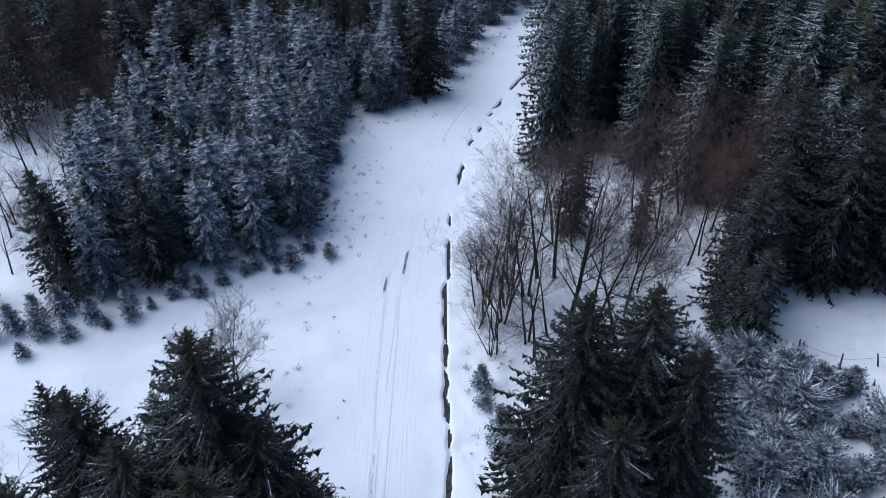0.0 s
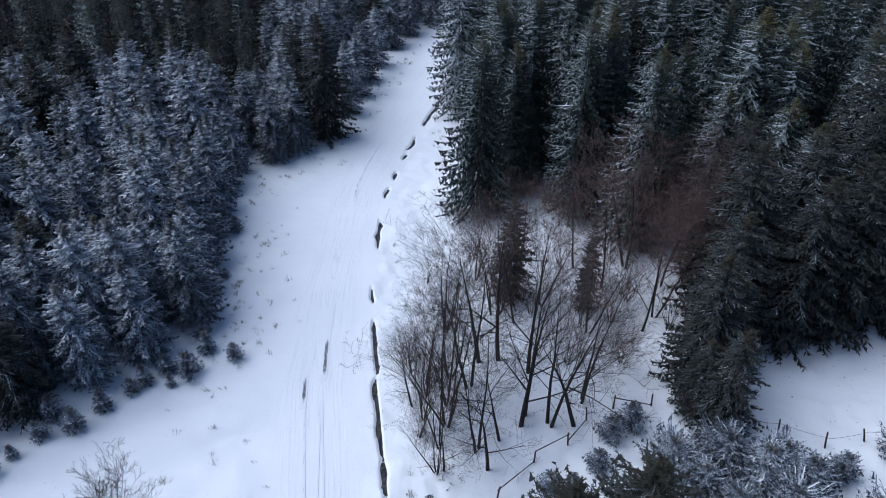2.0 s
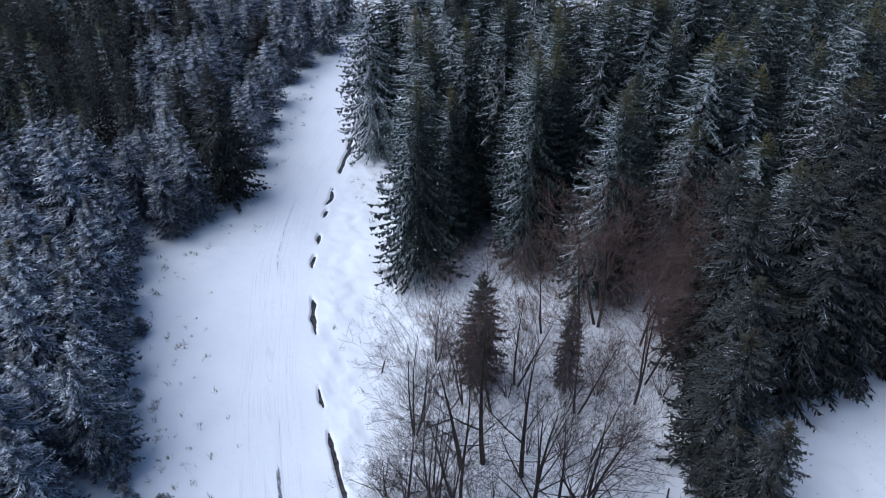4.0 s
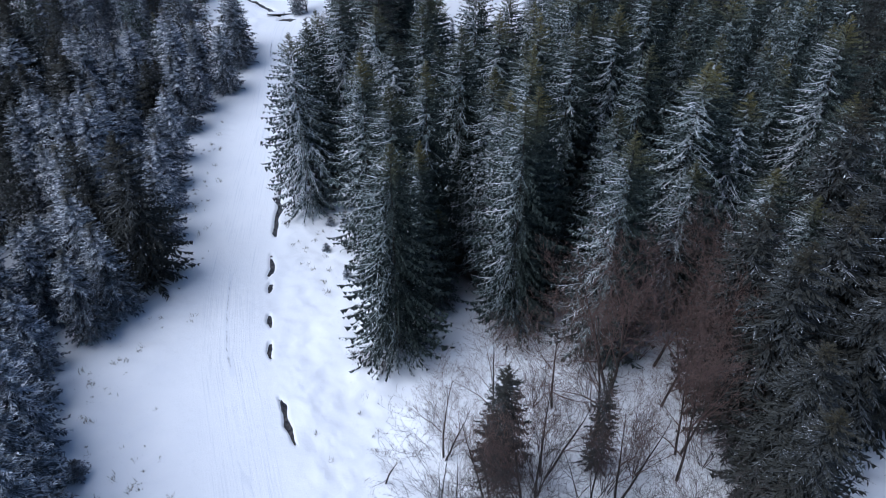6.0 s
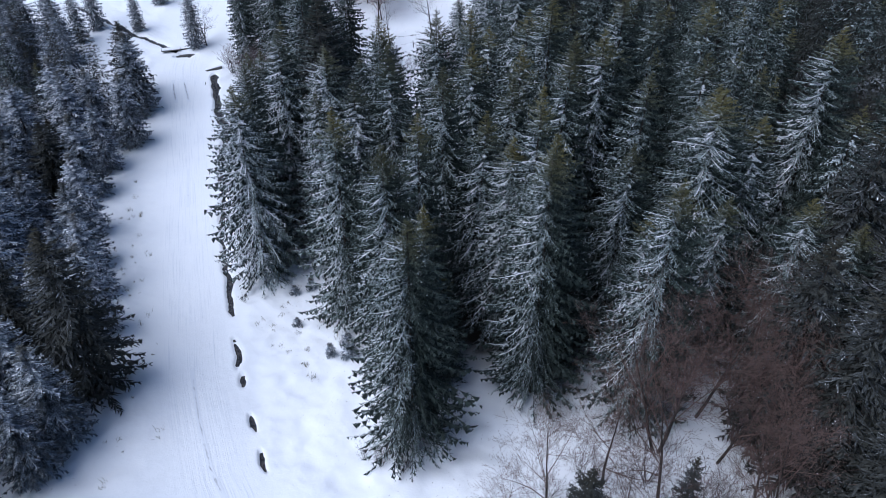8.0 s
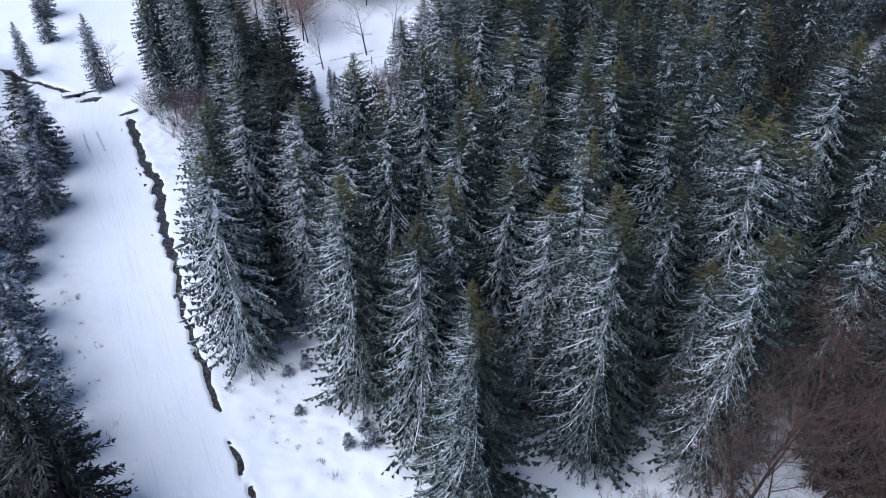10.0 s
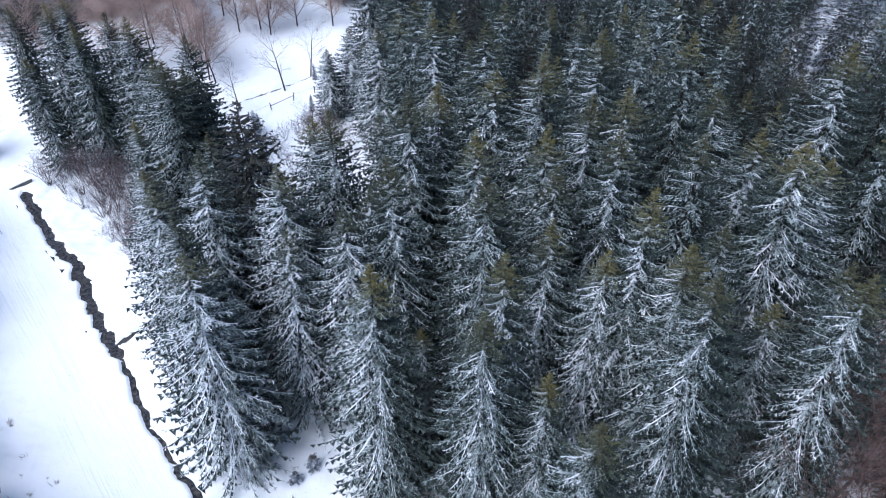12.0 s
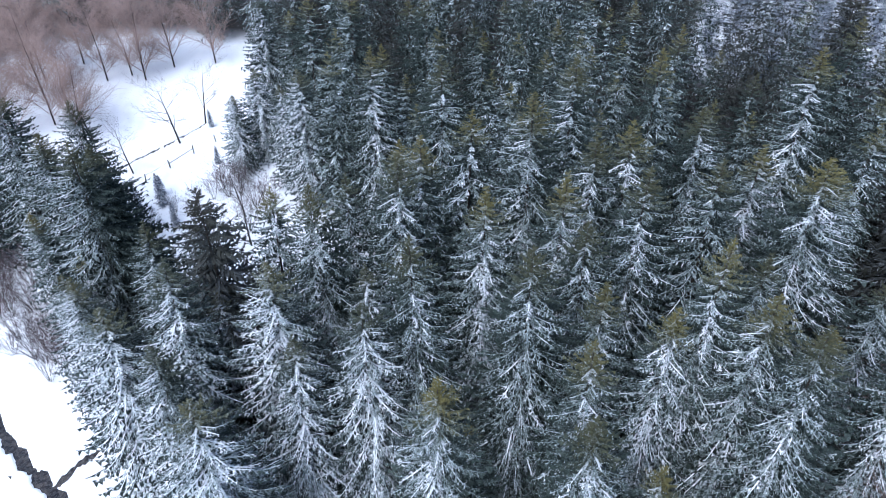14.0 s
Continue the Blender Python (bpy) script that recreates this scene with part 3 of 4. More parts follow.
NORTH_END = [(36.0, 132.0, 20.0, 1.0, 0), (39.5, 139.5, 25.0, 1.15, 3), (42.9, 140.2, 22.2, 1.3, 0), (47.6, 150.5, 20.0, 1.35, 1), (40.0, 146.6, 17.0, 1.0, 2), (50.5, 157.0, 22.0, 1.1, 3), (49.0, 164.5, 21.0, 1.0, 0), (51.0, 172.0, 21.0, 1.0, 1), (37.0, 140.5, 15.0, 1.0, 2), (54.5, 151.5, 19.0, 1.0, 3), (54.5, 165.5, 20.0, 1.0, 2), (45.6, 170.5, 17.0, 0.9, 2), (56.5, 175.0, 19.0, 1.0, 0), (52.5, 181.5, 18.0, 1.0, 1)]
EDGE_ROW += [(30.8, 76.1, 24.6, 0.92, 3)]
for x, y, h, g, p in EDGE_ROW + SECOND_ROW + NORTH_END:
    spruce(fine, x, y, h, g, p, "tall spruce with an olive tip and snow-lined branches")
for x, y, h, g, p in ((32.0, 123.1, 27.0, 1.0, 0),
                      (-3.2, 113.4, 19.5, 1.15, 0), (-7.2, 119.0, 17.0, 1.0, 1),
                      (28.6, 53.6, 15.5, 1.2, 0), (31.6, 57.0, 17.0, 1.2, 1), (27.4, 50.4, 9.0, 1.3, 1), (34.4, 62.0, 20.5, 1.15, 0), (38.6, 57.6, 19.0, 1.15, 1), (42.8, 58.0, 20.0, 1.15, 0), (47.0, 57.4, 19.0, 1.15, 1), (51.6, 56.0, 20.0, 1.15, 0), (41.0, 62.6, 21.0, 1.1, 0), (46.0, 63.0, 21.5, 1.1, 1), (56.0, 54.0, 19.0, 1.15, 1), (36.4, 66.8, 21.0, 1.0, 0), (28.2, 48.2, 12.5, 1.1, 1)):
    spruce(dark, x, y, h, g, p, group="dark spruces")

EDGE_SPRUCES_A = [(-45.6, 53.6, 10.0, 0), (-19.6, 66.6, 12.0, 1), (-17.2, 71.5, 13.0, 0), (-17.4, 76.5, 12.0, 1), (-17.9, 82.0, 13.5, 0), (-18.0, 87.5, 12.5, 0), (-17.2, 93.0, 13.0, 1), (-17.4, 98.6, 12.0, 0), (-15.8, 103.8, 11.0, 1), (-11.0, 106.8, 11.5, 0), (-7.8, 108.8, 12.0, 0), (0.2, 121.6, 12.0, 1), (2.2, 128.0, 11.5, 1), (3.6, 134.8, 12.0, 0), (6.4, 141.8, 12.0, 1), (9.6, 151.0, 13.0, 0), (14.0, 155.8, 11.0, 1), (19.5, 160.0, 12.0, 0), (24.4, 168.5, 14.0, 0), (26.0, 174.5, 13.0, 2)]
EDGE_SPRUCES_B = [(-24.0, 63.5, 12.0, 1), (-29.0, 60.5, 13.0, 2), (-34.0, 58.0, 12.0, 0), (-37.5, 58.2, 14.5, 2)]
for x, y, h, p in EDGE_SPRUCES_A + EDGE_SPRUCES_B:
    spruce(young, x - (0.0 if x > -14 else 1.8 if y < 69 else 0.3), y, h, 1.3, p, group="young spruces")

for x, y, h, g, p in ((27.2, 110.4, 23.2, 0.95, 0), (24.8, 114.8, 21.5, 0.82, 1), (17.8, 117.2, 24.0, 1.0, 0), (21.6, 121.7, 23.5, 0.95, 1), (28.5, 116.9, 24.5, 0.95, 0), (26.3, 123.8, 25.5, 0.95, 1), (30.4, 122.7, 19.6, 0.9, 1), (25.0, 128.6, 22.0, 1.0, 0), (30.2, 135.2, 19.0, 1.0, 1), (33.4, 139.4, 16.0, 1.0, 0), (34.0, 112.5, 20.0, 0.9, 1), (-18.6, 30.6, 15.0, 1.0, 1), (69.6, 141.4, 11.0, 1.3, 1), (73.0, 139.5, 13.0, 1.2, 0), (83.5, 143.0, 17.0, 1.0, 0), (67.4, 133.4, 14.0, 1.15, 1), (64.5, 129.5, 18.0, 1.0, 0)):
    spruce(white, x, y, h, g, p)

for x, y, h, g, p in ((-13.7, 26.9, 23.7, 1.2, 0), (-17.0, 23.2, 20.0, 1.25, 1), (-20.6, 25.8, 20.2, 1.0, 0), (-10.6, 25.4, 18.5, 1.25, 1), (-22.6, 26.6, 19.2, 0.9, 1), (-12.6, 21.0, 20.0, 1.2, 1), (-26.5, 24.5, 13.5, 1.3, 0), (-8.4, 24.2, 15.0, 1.3, 0), (-24.0, 21.0, 16.0, 1.2, 1), (-29.5, 25.5, 10.0, 1.2, 1), (-7.6, 20.5, 16.0, 1.2, 1),
                      (8.6, 31.0, 22.8, 1.15, 0), (12.7, 32.2, 22.6, 1.2, 1), (15.6, 29.6, 19.0, 1.1, 0), (10.2, 27.0, 17.0, 1.2, 1), (16.9, 34.5, 14.0, 1.0, 0)):
    spruce(close, x, y, h, g, p, group="dark spruces")

# forest stands, filled in between the trees above
def inside(x, y, poly):
    hit = False
    for (ax, ay), (bx, by) in zip(poly, poly[1:] + poly[:1]):
        if (ay > y) != (by > y) and x < (bx - ax) * (y - ay) / (by - ay) + ax:
            hit = not hit
    return hit


def stand(poly, spacing, tries, box):
    out = []
    cells = {}
    size = spacing

    def near(x, y):
        cx, cy = int(x // size), int(y // size)
        return any(math.hypot(x - a, y - b) < spacing for i in (-1, 0, 1) for j in (-1, 0, 1) for a, b in cells.get((cx + i, cy + j), ()))

    for a, b, _ in planted:
        cells.setdefault((int(a // size), int(b // size)), []).append((a, b))
    for _ in range(tries):
        x, y = rnd.uniform(box[0], box[1]), rnd.uniform(box[2], box[3])
        if inside(x, y, poly) and not any(inside(x, y, g) for g in GLADES) and not near(x, y):
            cells.setdefault((int(x // size), int(y // size)), []).append((x, y))
            out.append((x, y))
    return out


far_woods = []  # x, y, height, girth of trees too many to count
near_count = 0
for x, y in stand(RIGHT, 6.2, 7000, (18, 132, 40, 225)):
    h = rnd.uniform(17.5, 25.0) * (0.8 if rnd.random() < 0.15 else 1.0)
    gloom = 0.95 if y < 68 and x > 28 else 0.35 if y < 84 and x > 28 else 0.04
    if x < 84 and 52 < y < 160 and near_count < 150:
        near_count += 1
        kinds, lab = (dark, "") if rnd.random() < gloom else (deep if x > 56 else mid, "tall spruce with snow lines along drooping branches")
        spruce(kinds, x, y, h, rnd.uniform(0.85, 1.05), label=lab)
    else:
        far_woods.append((x, y, h, rnd.uniform(0.85, 1.1), 2 if y < 72 else rnd.choice((0, 0, 1, 2))))
for i in range(11):
    for j in range(16):
        x, y = 97.5 + 3.1 * i + rnd.uniform(-1.1, 1.1), 40 + 3.0 * j + rnd.uniform(-1.1, 1.1)
        if inside(x, y, GLADES[3]):
            far_woods.append((x, y, rnd.uniform(3.5, 7.0), rnd.uniform(1.5, 2.2), 3))
planted += [(x, y, 2.6) for x, y, *_ in far_woods]
for x, y in stand(RIGHT, 4.4, 9000, (58, 128, 70, 150)):
    far_woods.append((x, y, rnd.uniform(17.0, 22.0), rnd.uniform(0.85, 1.05), rnd.choice((0, 1, 1, 2))))
left_count = 0
for x, y in stand(LEFT, 3.5, 14000, (-120, 26, 40, 240)):
    if depth_in(np.array([x]), np.array([y]), LEFT, 2.0, 0.5)[0] < 1:
        continue
    deep = -x - 14 + max(0, y - 105) * 0.5
    h = rnd.uniform(9.0, 15.5) + min(6.0, max(0.0, deep) * 0.14)
    if -46 < x < 30 and y < 168 and left_count < 250 and (y < 118 or x > -14):
        left_count += 1
        r = rnd.random()
        gloomy = (x < -36 and y > 100) or (y > 145 and x < -4)
        spruce(young, x, y, h, rnd.uniform(1.1, 1.45), (2 if r < 0.75 else 0) if gloomy else 0 if r < 0.46 else 1 if r < 0.96 else 2, group="young spruces")
    elif rnd.random() < 0.8:
        far_woods.append((x, y, h * 1.15, rnd.uniform(0.9, 1.15), rnd.choice((2, 2, 2, 0)) if x < -4 else rnd.choice((0, 2, 3, 3))))
spruce(dark, 15.4, 69.8, 13.5, 0.90, 0, "small brownish spruce beside the bare alders", group="young spruces")
spruce(dark, 22.5, 66.0, 11.5, 0.62, 1, "slender brownish spruce among bare trees", group="young spruces")
for x, y, h in ((18.6, 202.0, 14.0), (11.3, 198.0, 15.0), (17.8, 212.0, 15.0), (14.3, 189.0, 14.0), (21.4, 194.4, 13.0), (8.0, 206.0, 15.0)):
    spruce(young, x, y, h, 1.35, 0, group="young spruces")
for x, y, h in ((26.5, 199.2, 12.0), (36.7, 197.0, 9.5), (41.6, 182.8, 13.0), (31.0, 203.0, 13.0), (24.0, 206.0, 14.0), (45.0, 205.0, 12.0), (50.0, 214.0, 13.0), (63.5, 186.0, 12.0)):
    spruce(young, x, y, h, 0.85, 0, group="young spruces")
for x, y, h in ((79.0, 150.9, 3.0), (61.6, 149.2, 5.0), (58.3, 145.7, 3.6), (60.0, 151.6, 4.5), (63.6, 150.4, 3.2), (71.0, 146.0, 3.0)):
    spruce(young, x, y, h, 1.0, 1, group="young spruces")


def woods(name, rows, kinds, material, label):
    """Many trees, too far or too many to count, in one mesh."""
    vs, ts, ss, us, off = [], [], [], [], 0
    for x, y, h, g in rows:
        k = kinds[rnd.randrange(len(kinds))]
        v, t, s, u = k.arrays
        a, f = rnd.uniform(-0.6, 0.6), h / k.high
        c, d = math.cos(a) * f * g, math.sin(a) * f * g
        vs.append(np.stack([x + v[:, 0] * c - v[:, 1] * d, y + v[:, 0] * d + v[:, 1] * c, height(x, y) - 0.2 + v[:, 2] * f], axis=-1))
        ts.append(t + off), ss.append(s * rnd.uniform(0.85, 1.1)), us.append(u)
        off += len(v)
    ob = new(name, mesh_of(name, np.concatenate(vs), np.concatenate(ts), material, False, snow=np.concatenate(ss), tip=np.concatenate(us)))
    return tagged(ob, label, "woods", kind="stuff")


for name, which, material, label in (("far_woods", (0, 1), M_NEEDLE, "distant stand of snow-dusted spruces"), ("far_dark_woods", (2,), M_DARK, "distant stand of dark spruces"), ("far_frosted_woods", (3,), M_FROST, "distant stand of frosted young spruces")):
    rows = [r[:4] for r in far_woods if r[4] in which]
    if rows:
        woods(name, rows, coarse, material, label)

# saplings at the forest edge and along the bank
SAPLINGS_A = [(-39.4, 47.1, 1.6), (-39.3, 50.5, 2.6), (-41.8, 50.7, 2.6), (-38.4, 53.5, 3.0), (-33.5, 51.7, 1.2), (-31.5, 53.1, 2.1), (-30.0, 54.7, 1.3), (-25.9, 57.6, 2.3), (-24.1, 59.8, 2.0), (-18.7, 62.2, 1.2), (-17.2, 63.4, 2.5), (-13.1, 65.0, 1.5), (-19.2, 63.9, 2.0), (-22.0, 61.5, 1.6), (-32.6, 55.3, 2.2), (-27.8, 58.9, 2.4), (3.5, 44.4, 1.9), (3.7, 41.9, 1.5), (4.9, 38.4, 2.8), (5.6, 36.2, 3.2), (18.3, 111.8, 1.0), (15.8, 101.1, 1.2), (20.0, 111.1, 1.3), (15.9, 107.6, 0.9), (17.1, 99.6, 1.6), (17.8, 100.9, 1.2), (19.5, 49.3, 2.0), (21.6, 50.3, 2.2)]
SAPLINGS_B = [(17.5, 46.5, 1.8), (15.0, 45.0, 1.6), (13.2, 45.2, 2.0), (-36.5, 50.2, 2.0), (-35.0, 52.6, 2.4), (-43.5, 49.2, 2.2), (-40.8, 53.0, 2.4), (-28.4, 56.6, 1.8), (-21.0, 62.6, 1.9), (-15.8, 66.4, 2.2), (-16.6, 68.6, 1.8), (-15.3, 78.6, 1.2), (-14.9, 88.0, 1.6)]
for x, y, h in SAPLINGS_A + SAPLINGS_B:
    spruce(small, x, y, h * (1.2 if x < -15 else 1.4), 1.1, group="spruce saplings", name="spruce_sapling")

# frosted thicket in the corner by the fence
BUSH_ZONE = [(17.5, 29), (20, 38), (22, 45), (26, 47), (31, 45.6), (37, 43.8), (46, 43), (50, 34), (46, 20), (22, 18)]
BUSH_GAPS = [(19.8, 36.3, 1.5), (22.6, 33.0, 1.6), (28.0, 38.8, 1.6), (31.9, 39.8, 1.5), (25.5, 38.0, 1.3), (38.4, 41.3, 1.2), (24.5, 30.5, 1.2)]
for x, y in stand(BUSH_ZONE, 2.75, 6000, (17, 50, 18, 48)):
    if all(math.hypot(x - a, y - b) > r for a, b, r in BUSH_GAPS):
        spruce(bushy, x, y, rnd.uniform(2.6, 4.6), rnd.uniform(1.05, 1.4), group="frosted young spruces", name="young_spruce")


# ---- bare broadleaf trees ----
def bare_arrays(seed, high, stems, radius, spread, twig, levels=4, limbs=7, fan=1.0, low=0.26, lift=0.10):
    """Stems that fork into limbs, branches and fine twigs. Returns wood and twig meshes' lists."""
    rng = random.Random(seed)
    stems_made, fine_v, fine_f = [], [], []

    def grow(p, d, length, r, level):
        n = 5 if level == 0 else 1 if level == levels else 3 if level < 3 else 2
        path, radii = [p.copy()], [r]
        bend = Vector((rng.uniform(-1, 1), rng.uniform(-1, 1), rng.uniform(-0.2, 0.6))) * (0.16 if level == 0 else 0.28)
        for i in range(n):
            d = (d + bend / n + Vector((rng.uniform(-1, 1), rng.uniform(-1, 1), rng.uniform(-0.4, 0.7))) * (0.07 if level == 0 else 0.13)).normalized()
            p = p + d * (length / n)
            path.append(p.copy())
            radii.append(max(twig * 0.55, r * (1 - (0.88 if level == 0 else 0.80) * (i + 1) / n)))
        if level == 0:
            stems_made.append(([], []))
            tube(*stems_made[-1], path, radii, 7)
        elif level == levels and level > 1:
            spike(fine_v, fine_f, path[0], path[-1], radii[0])
        else:
            tube(fine_v, fine_f, path, radii, 4 if level == 1 else 3)
        if level >= levels:
            return
        count = limbs if level == 0 else max(3, limbs - 2) if level == 1 else 4 if level == 2 else 3
        for k in range(count):
            s = (low if level == 0 else 0.22) + ((0.98 - low) if level == 0 else 0.76) * (k + rng.random()) / count
            i = min(n - 1, int(s * n))
            f = s * n - i
            at = path[i].lerp(path[i + 1], f)
            along = (path[i + 1] - path[i]).normalized()
            out = Vector((rng.uniform(-1, 1), rng.uniform(-1, 1), rng.uniform(-0.25, 0.35)))
            out = (out - along * out.dot(along)).normalized()
            a = rng.uniform(0.40, 0.85) * fan
            nd = (along * math.cos(a) + out * math.sin(a) + Vector((0, 0, lift))).normalized()
            grow(at, nd, length * rng.uniform(0.38, 0.62) * (1.15 - 0.45 * s), max(twig * 0.7, (radii[i] * (1 - f) + radii[i + 1] * f) * rng.uniform(0.40, 0.62)), level + 1)

    for k in range(stems):
        a = 6.283 * k / max(1, stems) + rng.uniform(-0.5, 0.5)
        lean = rng.uniform(0.3, 1.0) * spread
        base = Vector((math.cos(a) * radius * 1.2, math.sin(a) * radius * 1.2, -0.3)) if stems > 1 else Vector((0, 0, -0.3))
        grow(base, Vector((math.cos(a) * lean, math.sin(a) * lean, 1)).normalized(), high * rng.uniform(0.80, 1.0) * 0.86, radius * rng.uniform(0.7, 1.0), 0)
    return stems_made, fine_v, fine_f


class Bare:
    def __init__(self, seed, high, stems, radius, spread, twig, twig_material, label, **more):
        self.high, self.label, self.first = high, label, None
        self.lists, self.twig_material = bare_arrays(seed, high, stems, radius, spread, twig, **more), twig_material

    def plant(self, name, x, y, high, turn, tilt=0.0, group="", category="tree"):
        k = high / self.high
        m = pose(x, y, height(x, y) - 0.05, tilt, tilt * 0.5, turn) @ Matrix.Diagonal((k, k, k, 1))
        if self.first is None:
            stems, fine_v, fine_f = self.lists
            self.first = new(name)
            for v, f in stems:
                part("trunk", mesh_of("trunk", v, f, M_BARK, True), self.first)
            tagged(part("crown", mesh_of("crown", fine_v, triangles(fine_f), self.twig_material, False), self.first), kind="stuff")
            tagged(self.first, self.label, category, group)
            self.first.matrix_basis = m
            return self.first
        s = self.first.scale.copy()
        ob = copy_thing(self.first, m @ Matrix.Diagonal((1 / s[0], 1 / s[1], 1 / s[2], 1)))
        ob.name = name
        return ob


alder = [Bare(700, 14, 1, 0.20, 0.14, 0.011, M_TWIG, "bare alder with a dark slender trunk", low=0.26, limbs=9, fan=1.45), Bare(701, 14, 2, 0.165, 0.24, 0.011, M_TWIG, "bare forked alder with dark stems", low=0.28, limbs=9, fan=1.45),
         Bare(702, 14, 1, 0.20, 0.22, 0.011, M_TWIG, "bare leaning alder with ascending limbs", low=0.24, limbs=9, fan=1.5), Bare(703, 13, 4, 0.11, 0.40, 0.011, M_TWIG, "bare many-stemmed alder beside the brook", limbs=7, fan=1.45)]
broad = [Bare(720, 16, 2, 0.15, 0.26, 0.013, M_BROWN, "bare brown tree with a dense twiggy crown", limbs=10, fan=1.25, low=0.22), Bare(721, 16, 1, 0.18, 0.12, 0.013, M_BROWN, "bare brown tree with a wide twiggy crown", limbs=13, fan=1.3, low=0.22)]
lone = Bare(740, 10.0, 4, 0.12, 0.62, 0.014, M_BARK, "small bare tree alone in the snow", limbs=11, fan=1.15)
shrub = [Bare(760, 4.0, 7, 0.035, 0.55, 0.014, M_TWIGF, "rimed brown shrub with many thin stems", levels=3, limbs=5), Bare(761, 4.5, 8, 0.035, 0.45, 0.014, M_PURPLE, "purplish brown leafless shrub with many thin stems", levels=3, limbs=5)]
larch = [Bare(780, 15, 1, 0.13, 0.03, 0.016, M_LARCH, "bare larch with a straight thin trunk", levels=2, limbs=44, fan=1.5, low=0.12)]

for x, y, h, p in ((8.3, 50.3, 12.0, 1), (8.8, 48.2, 11.0, 0), (6.2, 53.6, 13.0, 3), (10.5, 61.0, 14.5, 0), (12.3, 60.6, 15.0, 0), (12.5, 52.1, 14.0, 2), (13.1, 53.3, 14.0, 0), (15.0, 51.8, 14.5, 1),
                   (17.1, 51.3, 13.0, 2), (8.9, 57.6, 13.5, 1), (5.0, 58.6, 9.0, 2), (6.6, 56.0, 13.0, 3), (14.6, 58.0, 13.0, 0), (10.4, 51.0, 9.0, 0), (3.6, 52.4, 6.5, 2), (3.4, 56.2, 7.0, 0), (3.8, 60.4, 7.5, 2), (5.2, 48.8, 6.5, 0),
                   (8.0, 66.0, 12.0, 3), (18.6, 54.0, 12.0, 1), (5.2, 51.2, 9.0, 3), (4.2, 54.6, 8.0, 3), (4.8, 57.6, 8.5, 3), (4.6, 48.6, 7.5, 3), (7.4, 59.4, 12.0, 3)):
    alder[p].plant("alder", x, y, h * 1.2, rnd.uniform(0, 360), rnd.uniform(-3, 3), "alder clump")
BROWN_TREES = [(26.9, 61.2, 13.0, 1), (29.0, 71.8, 16.5, 0), (28.8, 63.0, 12.0, 0), (34.0, 71.4, 15.0, 1), (39.4, 71.0, 14.0, 0), (18.2, 67.4, 12.0, 0), (15.0, 65.4, 13.0, 1), (31.4, 67.6, 13.0, 1), (37.2, 69.4, 13.5, 1), (21.8, 62.4, 11.5, 0), (20.6, 57.4, 11.0, 1), (25.4, 69.0, 14.0, 1), (13.0, 67.6, 11.0, 0), (33.4, 64.4, 13.0, 0), (17.5, 74.0, 11.0, 1), (12.5, 73.6, 10.0, 0), (23.5, 73.0, 13.0, 1), (30.2, 74.0, 15.0, 1), (37.2, 65.2, 12.0, 1), (34.0, 67.6, 13.0, 0)]
for x, y, h, p in BROWN_TREES:
    broad[p].plant("broadleaf_tree", x, y, h * 1.1, rnd.uniform(0, 360), rnd.uniform(-2, 2), "bare brown trees")
for x, y, h in ((-56.0, 98.0, 14.0), (-62.0, 104.0, 15.0), (-50.0, 104.0, 14.0), (-68.0, 112.0, 15.0), (-58.0, 112.0, 15.0), (-76.0, 122.0, 16.0), (-44.0, 110.0, 13.0), (-66.0, 96.0, 13.0), (-84.0, 136.0, 16.0), (-70.0, 130.0, 16.0), (-34.0, 122.0, 14.0), (-54.0, 126.0, 16.0), (-64.0, 117.0, 15.0), (-54.0, 114.0, 15.0), (-64.0, 98.0, 14.0), (-47.0, 95.0, 12.0), (-55.0, 106.0, 15.0), (-70.0, 104.0, 15.0), (-48.0, 108.0, 14.0), (-60.0, 101.0, 14.0), (-72.0, 117.0, 16.0), (-52.0, 99.5, 13.0), (-66.0, 89.0, 12.0), (-62.0, 92.0, 13.0), (-70.0, 97.0, 14.0), (-57.0, 118.0, 15.0), (-76.0, 108.0, 15.0), (-50.0, 112.5, 14.0)):
    broad[rnd.randrange(2)].plant("broadleaf_tree", x, y, h, rnd.uniform(0, 360), 0, "bare brown trees")
lone.plant("bare_tree", -18.9, 43.7, 10.0, 20)
for x, y, h in ((7.1, 74.1, 6.0), (-36.0, 53.4, 8.5), (-32.5, 31.0, 8.0)):
    alder[2].plant("alder", x, y, h, rnd.uniform(0, 360), 0, "alder clump")
for x, y, h in ((-46.0, 84.7, 11.0), (-45.0, 86.0, 12.0), (-47.4, 83.6, 11.0), (-50.5, 68.7, 10.0), (-44.5, 63.5, 9.0), (-48.0, 77.0, 10.0), (-50.0, 66.4, 9.0), (-52.5, 92.0, 12.0), (-43.5, 88.5, 11.0), (-54.0, 80.0, 11.0), (-49.0, 90.5, 12.0), (-42.0, 66.0, 8.0), (-51.5, 74.0, 9.0), (-58.7, 89.5, 11.0), (-44.3, 79.0, 9.0), (-56.0, 86.0, 11.0), (-52.0, 85.0, 11.0), (-47.0, 72.0, 9.0), (-55.5, 95.0, 12.0), (-41.5, 59.0, 8.0), (-46.5, 59.5, 8.0), (-49.5, 96.0, 12.0), (-57.0, 75.0, 10.0)):
    alder[rnd.choice((0, 1, 3))].plant("alder", x, y, h, rnd.uniform(0, 360), rnd.uniform(-5, 5), "left glade alders")
